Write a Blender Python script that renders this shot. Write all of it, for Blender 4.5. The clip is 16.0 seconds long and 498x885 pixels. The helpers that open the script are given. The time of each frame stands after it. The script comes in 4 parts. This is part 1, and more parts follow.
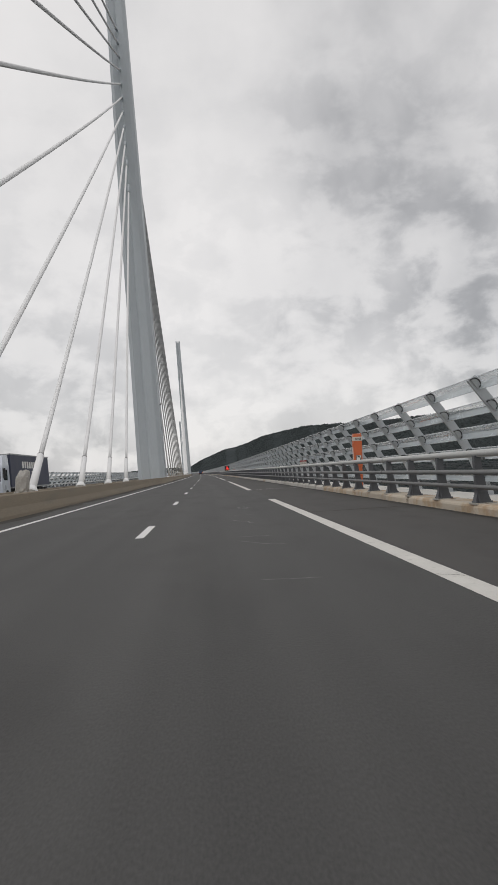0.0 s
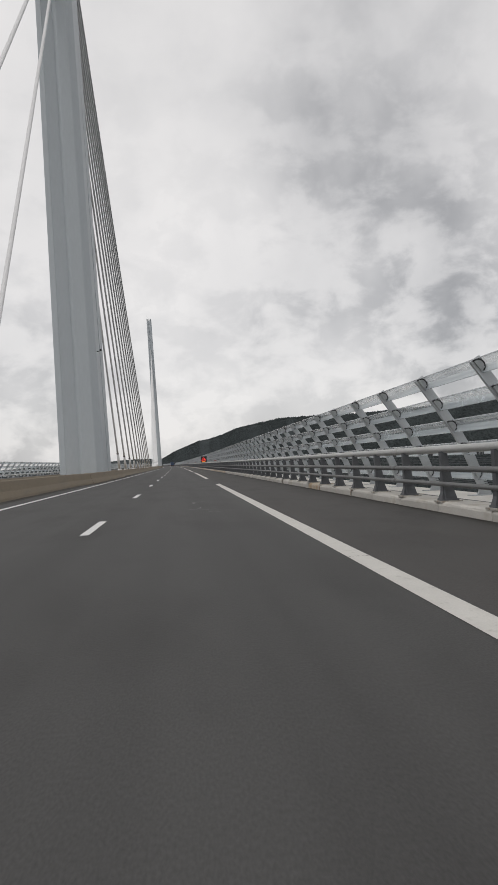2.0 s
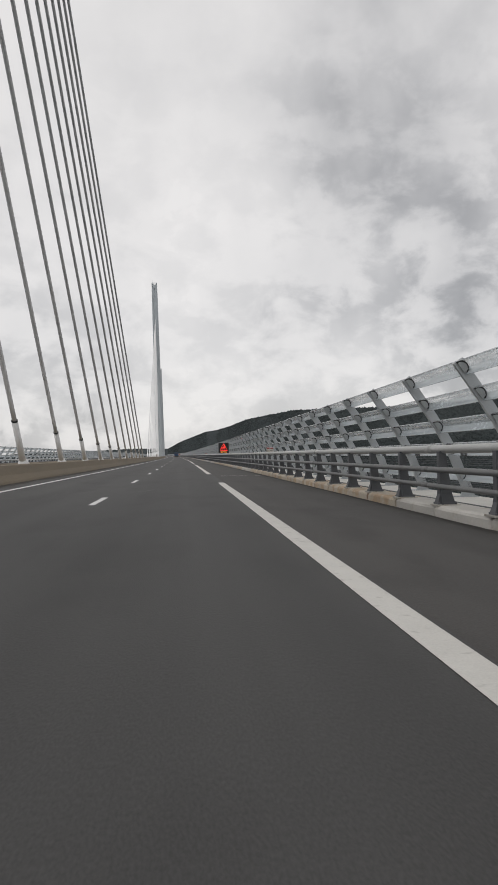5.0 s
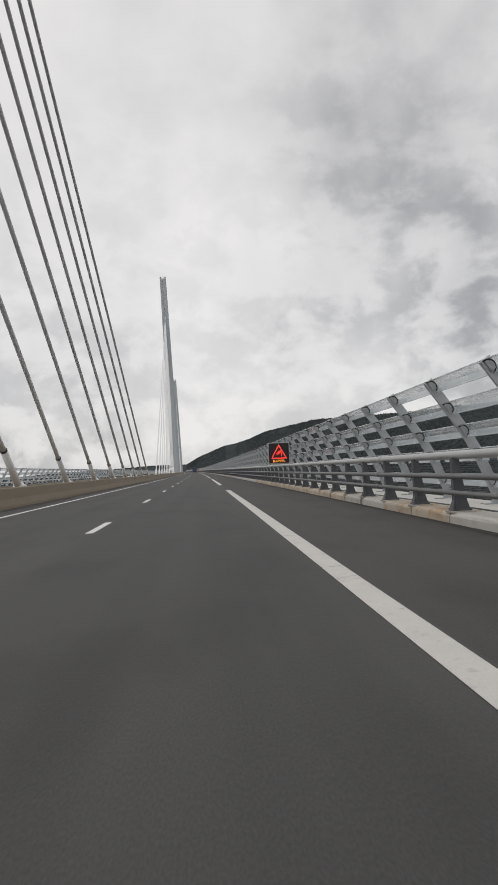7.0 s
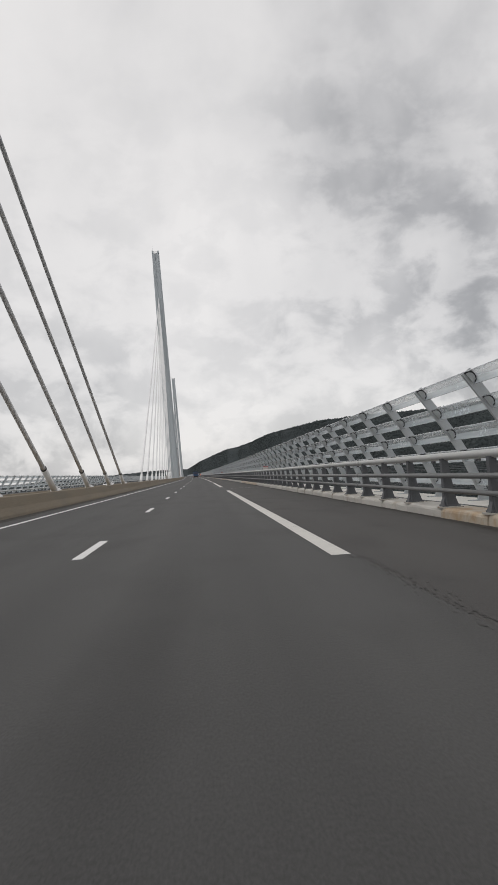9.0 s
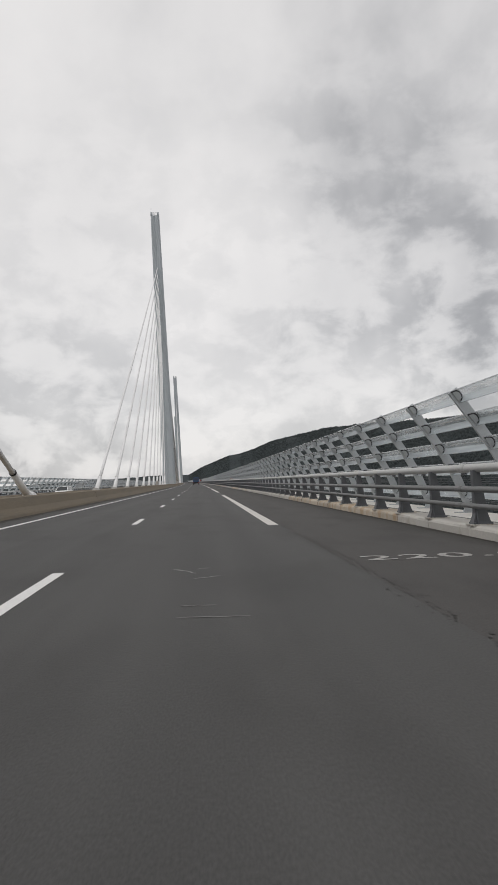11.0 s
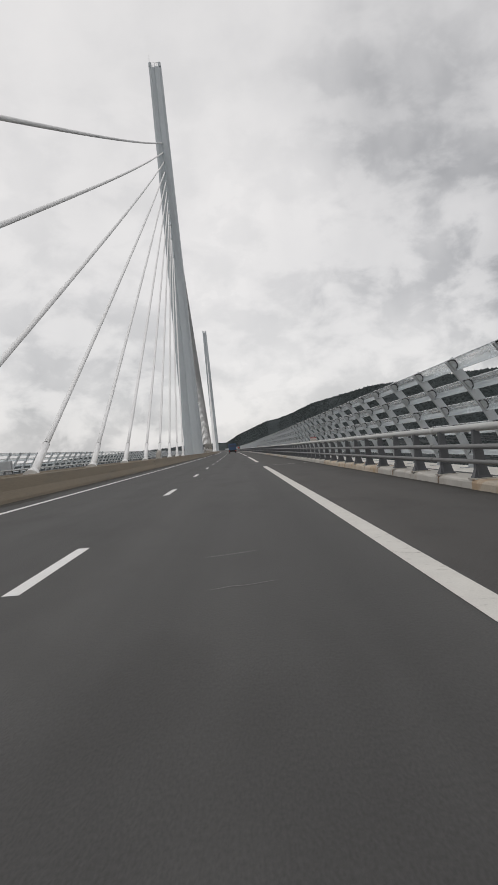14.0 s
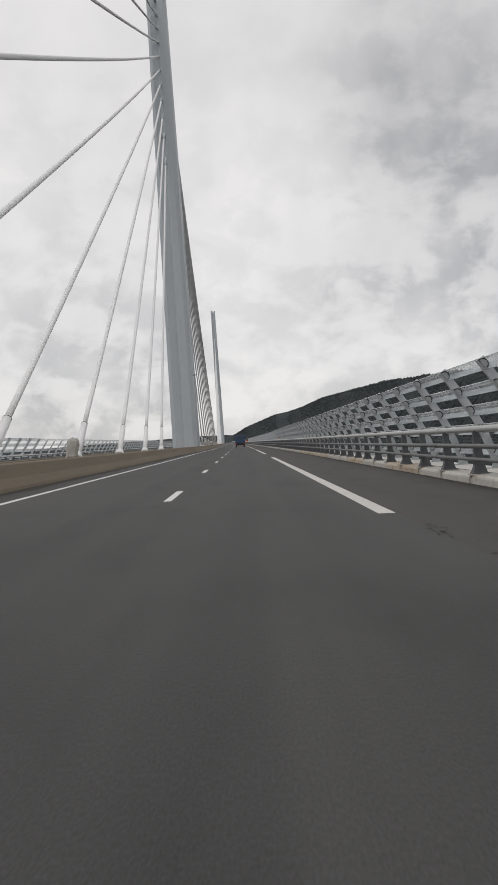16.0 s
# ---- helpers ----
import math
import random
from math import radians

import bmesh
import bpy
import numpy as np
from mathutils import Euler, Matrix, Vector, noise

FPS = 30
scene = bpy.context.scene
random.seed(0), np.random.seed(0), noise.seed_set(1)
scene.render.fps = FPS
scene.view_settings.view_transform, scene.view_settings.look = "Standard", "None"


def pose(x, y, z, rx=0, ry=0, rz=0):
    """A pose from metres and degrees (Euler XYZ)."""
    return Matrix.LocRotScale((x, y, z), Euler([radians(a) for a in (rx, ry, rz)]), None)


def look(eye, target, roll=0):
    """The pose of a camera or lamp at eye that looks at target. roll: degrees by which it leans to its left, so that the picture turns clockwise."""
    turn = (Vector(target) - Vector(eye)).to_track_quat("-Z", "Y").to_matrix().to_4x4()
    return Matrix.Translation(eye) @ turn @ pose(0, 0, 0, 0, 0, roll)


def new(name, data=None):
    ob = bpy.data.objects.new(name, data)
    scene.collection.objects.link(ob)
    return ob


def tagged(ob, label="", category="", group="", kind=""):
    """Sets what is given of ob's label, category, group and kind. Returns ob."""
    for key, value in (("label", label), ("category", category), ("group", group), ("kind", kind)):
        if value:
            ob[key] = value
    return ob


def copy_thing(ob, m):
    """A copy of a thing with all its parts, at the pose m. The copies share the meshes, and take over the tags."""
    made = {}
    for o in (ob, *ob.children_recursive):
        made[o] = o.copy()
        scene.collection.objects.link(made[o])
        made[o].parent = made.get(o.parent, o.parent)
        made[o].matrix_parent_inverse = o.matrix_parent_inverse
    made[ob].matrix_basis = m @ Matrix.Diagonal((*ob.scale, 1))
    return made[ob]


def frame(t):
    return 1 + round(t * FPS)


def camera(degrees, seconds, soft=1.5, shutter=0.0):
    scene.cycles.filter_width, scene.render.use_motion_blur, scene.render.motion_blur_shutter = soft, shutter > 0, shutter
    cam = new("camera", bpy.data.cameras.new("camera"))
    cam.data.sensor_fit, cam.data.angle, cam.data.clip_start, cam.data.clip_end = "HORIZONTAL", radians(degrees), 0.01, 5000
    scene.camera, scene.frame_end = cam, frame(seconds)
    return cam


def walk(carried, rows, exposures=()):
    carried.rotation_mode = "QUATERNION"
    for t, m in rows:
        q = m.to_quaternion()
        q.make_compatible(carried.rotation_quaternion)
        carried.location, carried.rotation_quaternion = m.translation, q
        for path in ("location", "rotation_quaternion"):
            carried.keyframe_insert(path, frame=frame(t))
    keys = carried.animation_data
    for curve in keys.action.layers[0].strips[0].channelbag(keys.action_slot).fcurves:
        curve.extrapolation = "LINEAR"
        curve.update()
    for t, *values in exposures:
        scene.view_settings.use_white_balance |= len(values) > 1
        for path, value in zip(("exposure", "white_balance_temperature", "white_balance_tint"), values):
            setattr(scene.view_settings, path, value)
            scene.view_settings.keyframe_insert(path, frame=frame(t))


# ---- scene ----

# The deck follows a wide curve: u is the distance across it, y along it.
BEND = -50.8e-6
CROSSFALL = 0.045               # the far carriageway falls away from the median


def shift(y):
    return 0.5 * BEND * (y - 200.0) ** 2


def heading(y):
    return -math.atan(BEND * (y - 200.0))


def deck(u, y, z=0.0):
    return Vector((u + shift(y), y, z + CROSSFALL * min(0.0, u + 8.7)))


def on_deck(u, y, z=0.0):
    """Pose of a thing that stands on the deck and follows its curve."""
    m = Matrix.Translation(deck(u, y, z)) @ Matrix.Rotation(heading(y), 4, "Z")
    return m @ Matrix.Rotation(-math.atan(CROSSFALL), 4, "Y") if u < -10 else m


# ------------------------------------------------------------ camera
EYE = 1.136
cam = camera(39.9, 16.0)
# seconds, across, along, yaw, pitch, roll
PATH = [
    (0, -0.596, 2.565, -4.057, 2.326, -3.071), (0.5, -0.509, 12.438, -5.545, 2.586, -2.99), (1, -0.35, 22.419, -4.922, 1.071, -4.907),
    (1.5, -0.327, 32.671, -5.78, 1.682, -2.462), (2, -0.263, 42.424, -6.236, 1.611, -2.261), (2.5, -0.22, 52.812, -6.381, 1.142, -1.968),
    (3, -0.147, 62.657, -7.149, 2.082, 0.309), (5.5, 0.282, 113.69, -4.689, 0.907, -1.226), (6, 0.342, 124.191, -4.311, 1.109, -3.027),
    (6.5, 0.347, 134.503, -4.266, 1.702, -2.506), (7, 0.318, 144.672, -4.174, 2.188, -2.333), (7.5, 0.201, 155.291, -4.243, 2.451, -2.22),
    (8, 0.102, 165.842, -4.54, 2.114, -2.063), (8.5, 0.027, 176.379, -4.113, 2.249, -3.434), (11, -0.038, 230.001, -3.98, 3.142, -1.747),
    (11.5, 0.024, 240.926, -3.189, 2.189, -3.469), (12, 0.132, 251.652, -3.643, 2.241, -2.369), (12.5, 0.193, 262.109, -3.704, 2.299, -2.136),
    (13, 0.256, 272.828, -2.547, 1.316, -3.352), (13.5, 0.232, 284.106, -1.832, 1.163, -4.742), (14, 0.142, 295.274, -0.727, 0.49, -4.105),
    (14.5, 0.073, 306.283, -0.435, 0.38, -3.096), (15, -0.056, 317.361, -0.633, 0.83, -3.276), (15.5, -0.161, 328.436, -0.174, 0.222, -3.001),
    (16, -0.369, 339.506, -0.135, -0.046, -2.162)]


def eye_pose(across, along, yaw, pitch, roll):
    e = deck(across, along, EYE)
    a, b = radians(yaw), radians(pitch)
    way = Vector((-math.sin(a) * math.cos(b), math.cos(a) * math.cos(b), math.sin(b)))
    return look(e, e + 50 * way, roll)


walk(cam, [(t, eye_pose(*row)) for t, *row in PATH])

# ------------------------------------------------------------ sky and light
SUN_EL, SUN_AZ = radians(52), radians(215)


def build_world():
    w = bpy.data.worlds.new("overcast_sky")
    scene.world = w
    w.use_nodes = True
    nt = w.node_tree
    nt.nodes.clear()
    N, L = nt.nodes.new, nt.links.new

    def math_node(op, a, b=None, clamp=False):
        n = N("ShaderNodeMath")
        n.operation, n.use_clamp = op, clamp
        for i, val in enumerate((a, b)):
            if val is None:
                continue
            if isinstance(val, (int, float)):
                n.inputs[i].default_value = val
            else:
                L(val, n.inputs[i])
        return n.outputs[0]

    tc = N("ShaderNodeTexCoord")
    sep = N("ShaderNodeSeparateXYZ")
    L(tc.outputs["Generated"], sep.inputs[0])
    # wide banks of cloud above, flatter and smaller puffs towards the horizon
    high = math_node("MAXIMUM", sep.outputs["Z"], 0.0)
    low = math_node("SUBTRACT", 1.0, math_node("MULTIPLY", high, 1.7), True)
    def cloud(scale, detail, rough, off, flat=1.4, twist=0.0):
        m = N("ShaderNodeMapping")
        L(tc.outputs["Generated"], m.inputs[0])
        m.inputs["Location"].default_value = off
        m.inputs["Scale"].default_value = (1.0, 1.0, flat)
        n = N("ShaderNodeTexNoise")
        n.inputs["Scale"].default_value, n.inputs["Detail"].default_value = scale, detail
        n.inputs["Roughness"].default_value, n.inputs["Distortion"].default_value = rough, twist
        L(m.outputs[0], n.inputs["Vector"])
        return n

    def edge(val, a, b2):
        """Soft step, for the crisp rim of a cloud."""
        r = N("ShaderNodeMapRange")
        r.interpolation_type = "SMOOTHSTEP"
        L(val, r.inputs["Value"])
        r.inputs["From Min"].default_value, r.inputs["From Max"].default_value = a, b2
        return r.outputs[0]

    big = cloud(3.0, 3, 0.5, (3.1, 7.4, 0)).outputs["Fac"]
    mid = cloud(5.0, 6, 0.50, (1.3, 0.4, 2), 1.0, 0.15).outputs["Fac"]
    fall = cloud(9.0, 4, 0.5, (2.0, 5.0, 3), 0.28).outputs["Fac"]
    fine = cloud(13.0, 6, 0.55, (4.3, 2.4, 1), 1.5, 0.2).outputs["Fac"]
    puffs = math_node("MULTIPLY", math_node("SUBTRACT", edge(fine, 0.40, 0.62), 0.5), low)

    def mass(x, y, z, tight, amount):
        """A soft bank of cloud round one direction."""
        d = Vector((x, y, z)).normalized()
        dot = N("ShaderNodeVectorMath")
        dot.operation = "DOT_PRODUCT"
        dot.inputs[1].default_value = d
        L(tc.outputs["Generated"], dot.inputs[0])
        e = math_node("MULTIPLY", math_node("SUBTRACT", dot.outputs["Value"], 1.0), tight)
        return math_node("MULTIPLY", math_node("EXPONENT", e), amount)

    v = math_node("MULTIPLY", math_node("SUBTRACT", big, 0.5), 0.28)
    v = math_node("ADD", v, math_node("MULTIPLY", math_node("SUBTRACT", mid, 0.5), 0.62))
    v = math_node("ADD", v, math_node("MULTIPLY", math_node("SUBTRACT", fall, 0.5), 0.34))
    v = math_node("ADD", v, math_node("MULTIPLY", puffs, 0.36))
    v = math_node("SUBTRACT", v, math_node("MULTIPLY", low, 0.075))
    for row in MASSES:
        v = math_node("ADD", v, mass(*row))
    v = math_node("ADD", v, 0.76, True)
    ramp = N("ShaderNodeValToRGB")
    L(v, ramp.inputs[0])
    ramp.color_ramp.interpolation = "B_SPLINE"
    els = ramp.color_ramp.elements
    els[0].position, els[0].color = 0.05, (0.19, 0.192, 0.2, 1)
    els[1].position, els[1].color = 0.95, (0.86, 0.84, 0.83, 1)
    e = els.new(0.38)
    e.color = (0.42, 0.42, 0.43, 1)
    e = els.new(0.62)
    e.color = (0.70, 0.69, 0.69, 1)
    sky = N("ShaderNodeTexSky")
    sky.sky_type, sky.sun_disc = "NISHITA", False
    sky.sun_elevation, sky.sun_rotation = SUN_EL, SUN_AZ
    dim = N("ShaderNodeMix")
    dim.data_type, dim.blend_type = "RGBA", "MULTIPLY"
    dim.inputs["Factor"].default_value = 1.0
    L(sky.outputs[0], dim.inputs["A"])
    dim.inputs["B"].default_value = (0.1, 0.1, 0.1, 1)
    mix = N("ShaderNodeMix")
    mix.data_type = "RGBA"
    mix.inputs["Factor"].default_value = 0.94
    L(dim.outputs["Result"], mix.inputs["A"])
    L(ramp.outputs[0], mix.inputs["B"])
    bg, out = N("ShaderNodeBackground"), N("ShaderNodeOutputWorld")
    # no sky below the horizon
    above = N("ShaderNodeMix")
    above.data_type = "RGBA"
    L(edge(sep.outputs["Z"], -0.16, -0.06), above.inputs["Factor"])
    above.inputs["A"].default_value = (0.02, 0.021, 0.022, 1)
    L(mix.outputs["Result"], above.inputs["B"])
    L(above.outputs["Result"], bg.inputs[0])
    bg.inputs[1].default_value = 1.0
    L(bg.outputs[0], out.inputs[0])


MASSES = [  # direction, tightness, amount (dark below zero)
    (-0.12, 1.0, 0.45, 20, 0.20), (0.33, 1.0, 0.42, 36, -0.23), (0.28, 1.0, 0.62, 50, -0.11), (0.23, 1.0, 0.43, 250, -0.08), (0.45, 1.0, 0.205, 200, -0.20),
    (0.28, 1.0, 0.20, 420, -0.19), (0.31, 1.0, 0.275, 500, 0.07), (0.19, 1.0, 0.32, 260, 0.08), (0.12, 1.0, 0.37, 350, 0.08), (0.25, 1.0, 0.165, 500, 0.15), (0.34, 1.0, 0.17, 500, 0.12),
    (0.12, 1.0, 0.11, 500, 0.12), (0.15, 1.0, 0.175, 700, -0.08), (-0.13, 1.0, 0.19, 150, -0.18), (-0.26, 1.0, 0.06, 250, -0.14), (-0.25, 1.0, 0.12, 900, 0.12),
    (-0.05, 1.0, 0.10, 500, 0.05), (0.03, 1.0, 0.06, 120, 0.03), (0.10, 1.0, 0.26, 60, 0.06), (-0.17, 1.0, 0.60, 100, -0.06)]
build_world()
sun = new("sun", bpy.data.lights.new("sun", "SUN"))
sun.data.energy, sun.data.angle, sun.data.color = 0.6, radians(30), (1.0, 0.97, 0.93)
sun.matrix_world = look((0, 0, 0), (-math.sin(SUN_AZ) * math.cos(SUN_EL), -math.cos(SUN_AZ) * math.cos(SUN_EL), -math.sin(SUN_EL)))


# ------------------------------------------------------------ materials
def material(name, base, rough=0.6, metal=0.0, grain=40.0, blotch=0.6, amount=0.12, bump=0.15, second=None, second_at=0.55, coord="Object",
             stretch=(1, 1, 1), island=0.0, coat=0.0, streak=0.0, spec=0.5):
    """A painted or mineral surface: fine grain, large blotches, a second colour in patches and light relief."""
    m = bpy.data.materials.new(name)
    m.use_nodes = True
    nt = m.node_tree
    N, L = nt.nodes.new, nt.links.new
    b = nt.nodes["Principled BSDF"]
    tc = N("ShaderNodeTexCoord")
    geo = N("ShaderNodeNewGeometry")
    mp = N("ShaderNodeMapping")
    mp.inputs["Scale"].default_value = stretch
    L(geo.outputs["Position"] if coord == "World" else tc.outputs["Object"], mp.inputs[0])
    g, bl = N("ShaderNodeTexNoise"), N("ShaderNodeTexNoise")
    for n, sc in ((g, grain), (bl, blotch)):
        L(mp.outputs[0], n.inputs["Vector"])
        n.inputs["Scale"].default_value, n.inputs["Detail"].default_value = sc, 5.0
    add = N("ShaderNodeMath")
    add.operation = "ADD"
    L(g.outputs[0], add.inputs[0]), L(bl.outputs[0], add.inputs[1])
    if island:
        oi = N("ShaderNodeObjectInfo")
        sc = N("ShaderNodeMath")
        sc.operation = "MULTIPLY_ADD"
        L(oi.outputs["Random"], sc.inputs[0])
        sc.inputs[1].default_value = island
        L(add.outputs[0], sc.inputs[2])
        add = sc
    if streak:
        # long soft bands along the lanes
        mq, sn, sm = N("ShaderNodeMapping"), N("ShaderNodeTexNoise"), N("ShaderNodeMath")
        mq.inputs["Scale"].default_value = (1.1, 0.012, 1.0)
        L(geo.outputs["Position"], mq.inputs[0]), L(mq.outputs[0], sn.inputs["Vector"])
        sn.inputs["Scale"].default_value, sn.inputs["Detail"].default_value = 1.0, 3.0
        sm.operation = "MULTIPLY_ADD"
        L(sn.outputs[0], sm.inputs[0])
        sm.inputs[1].default_value = 4.0 * streak
        L(add.outputs[0], sm.inputs[2])
        sub = N("ShaderNodeMath")
        sub.operation = "SUBTRACT"
        L(sm.outputs[0], sub.inputs[0])
        sub.inputs[1].default_value = 2.0 * streak
        add = sub
    rng = N("ShaderNodeMapRange")
    L(add.outputs[0], rng.inputs["Value"])
    rng.inputs["From Min"].default_value, rng.inputs["From Max"].default_value = 0.6, 1.4 + island
    rng.inputs["To Min"].default_value, rng.inputs["To Max"].default_value = 1 - amount, 1 + amount
    mul = N("ShaderNodeMix")
    mul.data_type, mul.blend_type = "RGBA", "MULTIPLY"
    mul.inputs["Factor"].default_value = 1.0
    L(rng.outputs[0], mul.inputs["B"])
    if second:
        st = N("ShaderNodeTexNoise")
        L(mp.outputs[0], st.inputs["Vector"])
        st.inputs["Scale"].default_value, st.inputs["Detail"].default_value = blotch * 2.7, 7.0
        r = N("ShaderNodeMapRange")
        L(st.outputs[0], r.inputs["Value"])
        r.inputs["From Min"].default_value, r.inputs["From Max"].default_value = second_at, second_at + 0.16
        mx = N("ShaderNodeMix")
        mx.data_type = "RGBA"
        mx.inputs["A"].default_value, mx.inputs["B"].default_value = (*base, 1), (*second, 1)
        L(r.outputs[0], mx.inputs["Factor"])
        L(mx.outputs["Result"], mul.inputs["A"])
    else:
        mul.inputs["A"].default_value = (*base, 1)
    L(mul.outputs["Result"], b.inputs["Base Color"])
    b.inputs["Roughness"].default_value, b.inputs["Metallic"].default_value = rough, metal
    b.inputs["Coat Weight"].default_value = coat
    b.inputs["Specular IOR Level"].default_value = spec
    rr = N("ShaderNodeMapRange")
    L(bl.outputs[0], rr.inputs["Value"])
    rr.inputs["To Min"].default_value, rr.inputs["To Max"].default_value = max(rough - 0.12, 0.02), min(rough + 0.12, 1)
    L(rr.outputs[0], b.inputs["Roughness"])
    if bump:
        bp = N("ShaderNodeBump")
        bp.inputs["Strength"].default_value, bp.inputs["Distance"].default_value = bump, 0.01
        L(g.outputs[0], bp.inputs["Height"])
        L(bp.outputs[0], b.inputs["Normal"])
    return m


def glow(name, color, strength):
    m = bpy.data.materials.new(name)
    m.use_nodes = True
    b = m.node_tree.nodes["Principled BSDF"]
    b.inputs["Base Color"].default_value = (*color, 1)
    b.inputs["Emission Color"].default_value = (*color, 1)
    b.inputs["Emission Strength"].default_value = strength
    return m


def acrylic(name, least, most):
    """Weathered clear acrylic: see-through, milky where dirt has dried on it in streaks."""
    m = bpy.data.materials.new(name)
    m.use_nodes = True
    nt = m.node_tree
    N, L = nt.nodes.new, nt.links.new
    nt.nodes.remove(nt.nodes["Principled BSDF"])
    out = nt.nodes["Material Output"]
    geo, mp = N("ShaderNodeNewGeometry"), N("ShaderNodeMapping")
    L(geo.outputs["Position"], mp.inputs[0])
    mp.inputs["Scale"].default_value = (1.0, 0.05, 1.0)
    n1, n2 = N("ShaderNodeTexNoise"), N("ShaderNodeTexNoise")
    for n, sc in ((n1, 7.0), (n2, 22.0)):
        L(mp.outputs[0], n.inputs["Vector"])
        n.inputs["Scale"].default_value, n.inputs["Detail"].default_value = sc, 2.0
    a = N("ShaderNodeMath")
    a.operation = "MULTIPLY_ADD"
    L(n2.outputs[0], a.inputs[0])
    a.inputs[1].default_value = 0.22
    L(n1.outputs[0], a.inputs[2])
    r = N("ShaderNodeMapRange")
    L(a.outputs[0], r.inputs["Value"])
    r.inputs["From Min"].default_value, r.inputs["From Max"].default_value = 0.42, 0.85
    r.inputs["To Min"].default_value, r.inputs["To Max"].default_value = least, most
    # dried splashes in uneven patches
    mq, n3, n4 = N("ShaderNodeMapping"), N("ShaderNodeTexNoise"), N("ShaderNodeTexNoise")
    mq.inputs["Scale"].default_value = (1.0, 0.6, 1.0)
    L(geo.outputs["Position"], mq.inputs[0])
    for n, sc in ((n3, 17.0), (n4, 1.3)):
        L(mq.outputs[0], n.inputs["Vector"])
        n.inputs["Scale"].default_value, n.inputs["Detail"].default_value = sc, 3.0
    f3, f4, mm, ad = N("ShaderNodeMapRange"), N("ShaderNodeMapRange"), N("ShaderNodeMath"), N("ShaderNodeMath")
    L(n3.outputs[0], f3.inputs["Value"]), L(n4.outputs[0], f4.inputs["Value"])
    f3.inputs["From Min"].default_value, f3.inputs["From Max"].default_value = 0.50, 0.62
    f4.inputs["From Min"].default_value, f4.inputs["From Max"].default_value = 0.52, 0.64
    f4.inputs["To Max"].default_value = 0.30
    mm.operation, ad.operation, ad.use_clamp = "MULTIPLY", "ADD", True
    L(f3.outputs[0], mm.inputs[0]), L(f4.outputs[0], mm.inputs[1])
    L(mm.outputs[0], ad.inputs[0]), L(r.outputs[0], ad.inputs[1])
    r = ad
    clear, milk, dif, gl = N("ShaderNodeBsdfTransparent"), N("ShaderNodeBsdfTranslucent"), N("ShaderNodeBsdfDiffuse"), N("ShaderNodeBsdfGlossy")
    clear.inputs[0].default_value = (0.985, 0.988, 0.985, 1)
    milk.inputs[0].default_value = (0.93, 0.96, 0.975, 1)
    dif.inputs[0].default_value = (0.83, 0.90, 0.94, 1)
    gl.inputs["Roughness"].default_value = 0.14
    m1, m2, m3 = N("ShaderNodeMixShader"), N("ShaderNodeMixShader"), N("ShaderNodeMixShader")
    m1.inputs[0].default_value = 0.7
    L(milk.outputs[0], m1.inputs[1]), L(dif.outputs[0], m1.inputs[2])
    L(r.outputs[0], m2.inputs[0]), L(clear.outputs[0], m2.inputs[1]), L(m1.outputs[0], m2.inputs[2])
    lw, pw, sc = N("ShaderNodeLayerWeight"), N("ShaderNodeMath"), N("ShaderNodeMath")
    lw.inputs["Blend"].default_value = 0.5
    pw.operation, sc.operation = "POWER", "MULTIPLY_ADD"
    L(lw.outputs["Facing"], pw.inputs[0]), L(pw.outputs[0], sc.inputs[0]), L(sc.outputs[0], m3.inputs[0])
    pw.inputs[1].default_value = 5.0
    sc.inputs[1].default_value, sc.inputs[2].default_value = 0.9, 0.04
    L(m2.outputs[0], m3.inputs[1]), L(gl.outputs[0], m3.inputs[2])
    L(m3.outputs[0], out.inputs[0])
    return m


SHOULDER = material("shoulder_asphalt", (0.054, 0.0505, 0.048), 0.85, grain=70, blotch=0.35, amount=0.36, bump=0.4, second=(0.042, 0.039, 0.037), second_at=0.5, coord="World",
                    stretch=(1, 0.4, 1), streak=0.12)
ASPHALT = material("asphalt", (0.0515, 0.0505, 0.0495), 0.80, grain=85, blotch=0.30, amount=0.40, bump=0.4, second=(0.041, 0.040, 0.039), second_at=0.5, coord="World",
                   stretch=(1, 0.35, 1), streak=0.24)
LINE = material("road_paint", (0.58, 0.565, 0.53), 0.7, grain=60, blotch=3, amount=0.10, bump=0.2, second=(0.40, 0.385, 0.36), second_at=0.60, coord="World")
LINE_WHITE = material("white_road_paint", (0.70, 0.695, 0.685), 0.7, grain=60, blotch=3, amount=0.08, bump=0.2, second=(0.52, 0.515, 0.50), second_at=0.62, coord="World")
WORN = material("worn_road_paint", (0.38, 0.37, 0.355), 0.8, grain=40, blotch=7, amount=0.3, bump=0.2, second=(0.16, 0.155, 0.15), second_at=0.54, coord="World")
SCUFF = material("scuff_paint", (0.21, 0.205, 0.20), 0.8, grain=30, blotch=6, amount=0.3, coord="World")
CONCRETE = material("barrier_concrete", (0.205, 0.170, 0.124), 0.85, grain=22, blotch=0.8, amount=0.14, bump=0.3, second=(0.18, 0.155, 0.118), second_at=0.52,
                    coord="World", stretch=(1, 0.12, 1.4))
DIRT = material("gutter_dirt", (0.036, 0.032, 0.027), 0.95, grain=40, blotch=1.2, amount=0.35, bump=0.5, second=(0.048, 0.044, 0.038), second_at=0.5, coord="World")
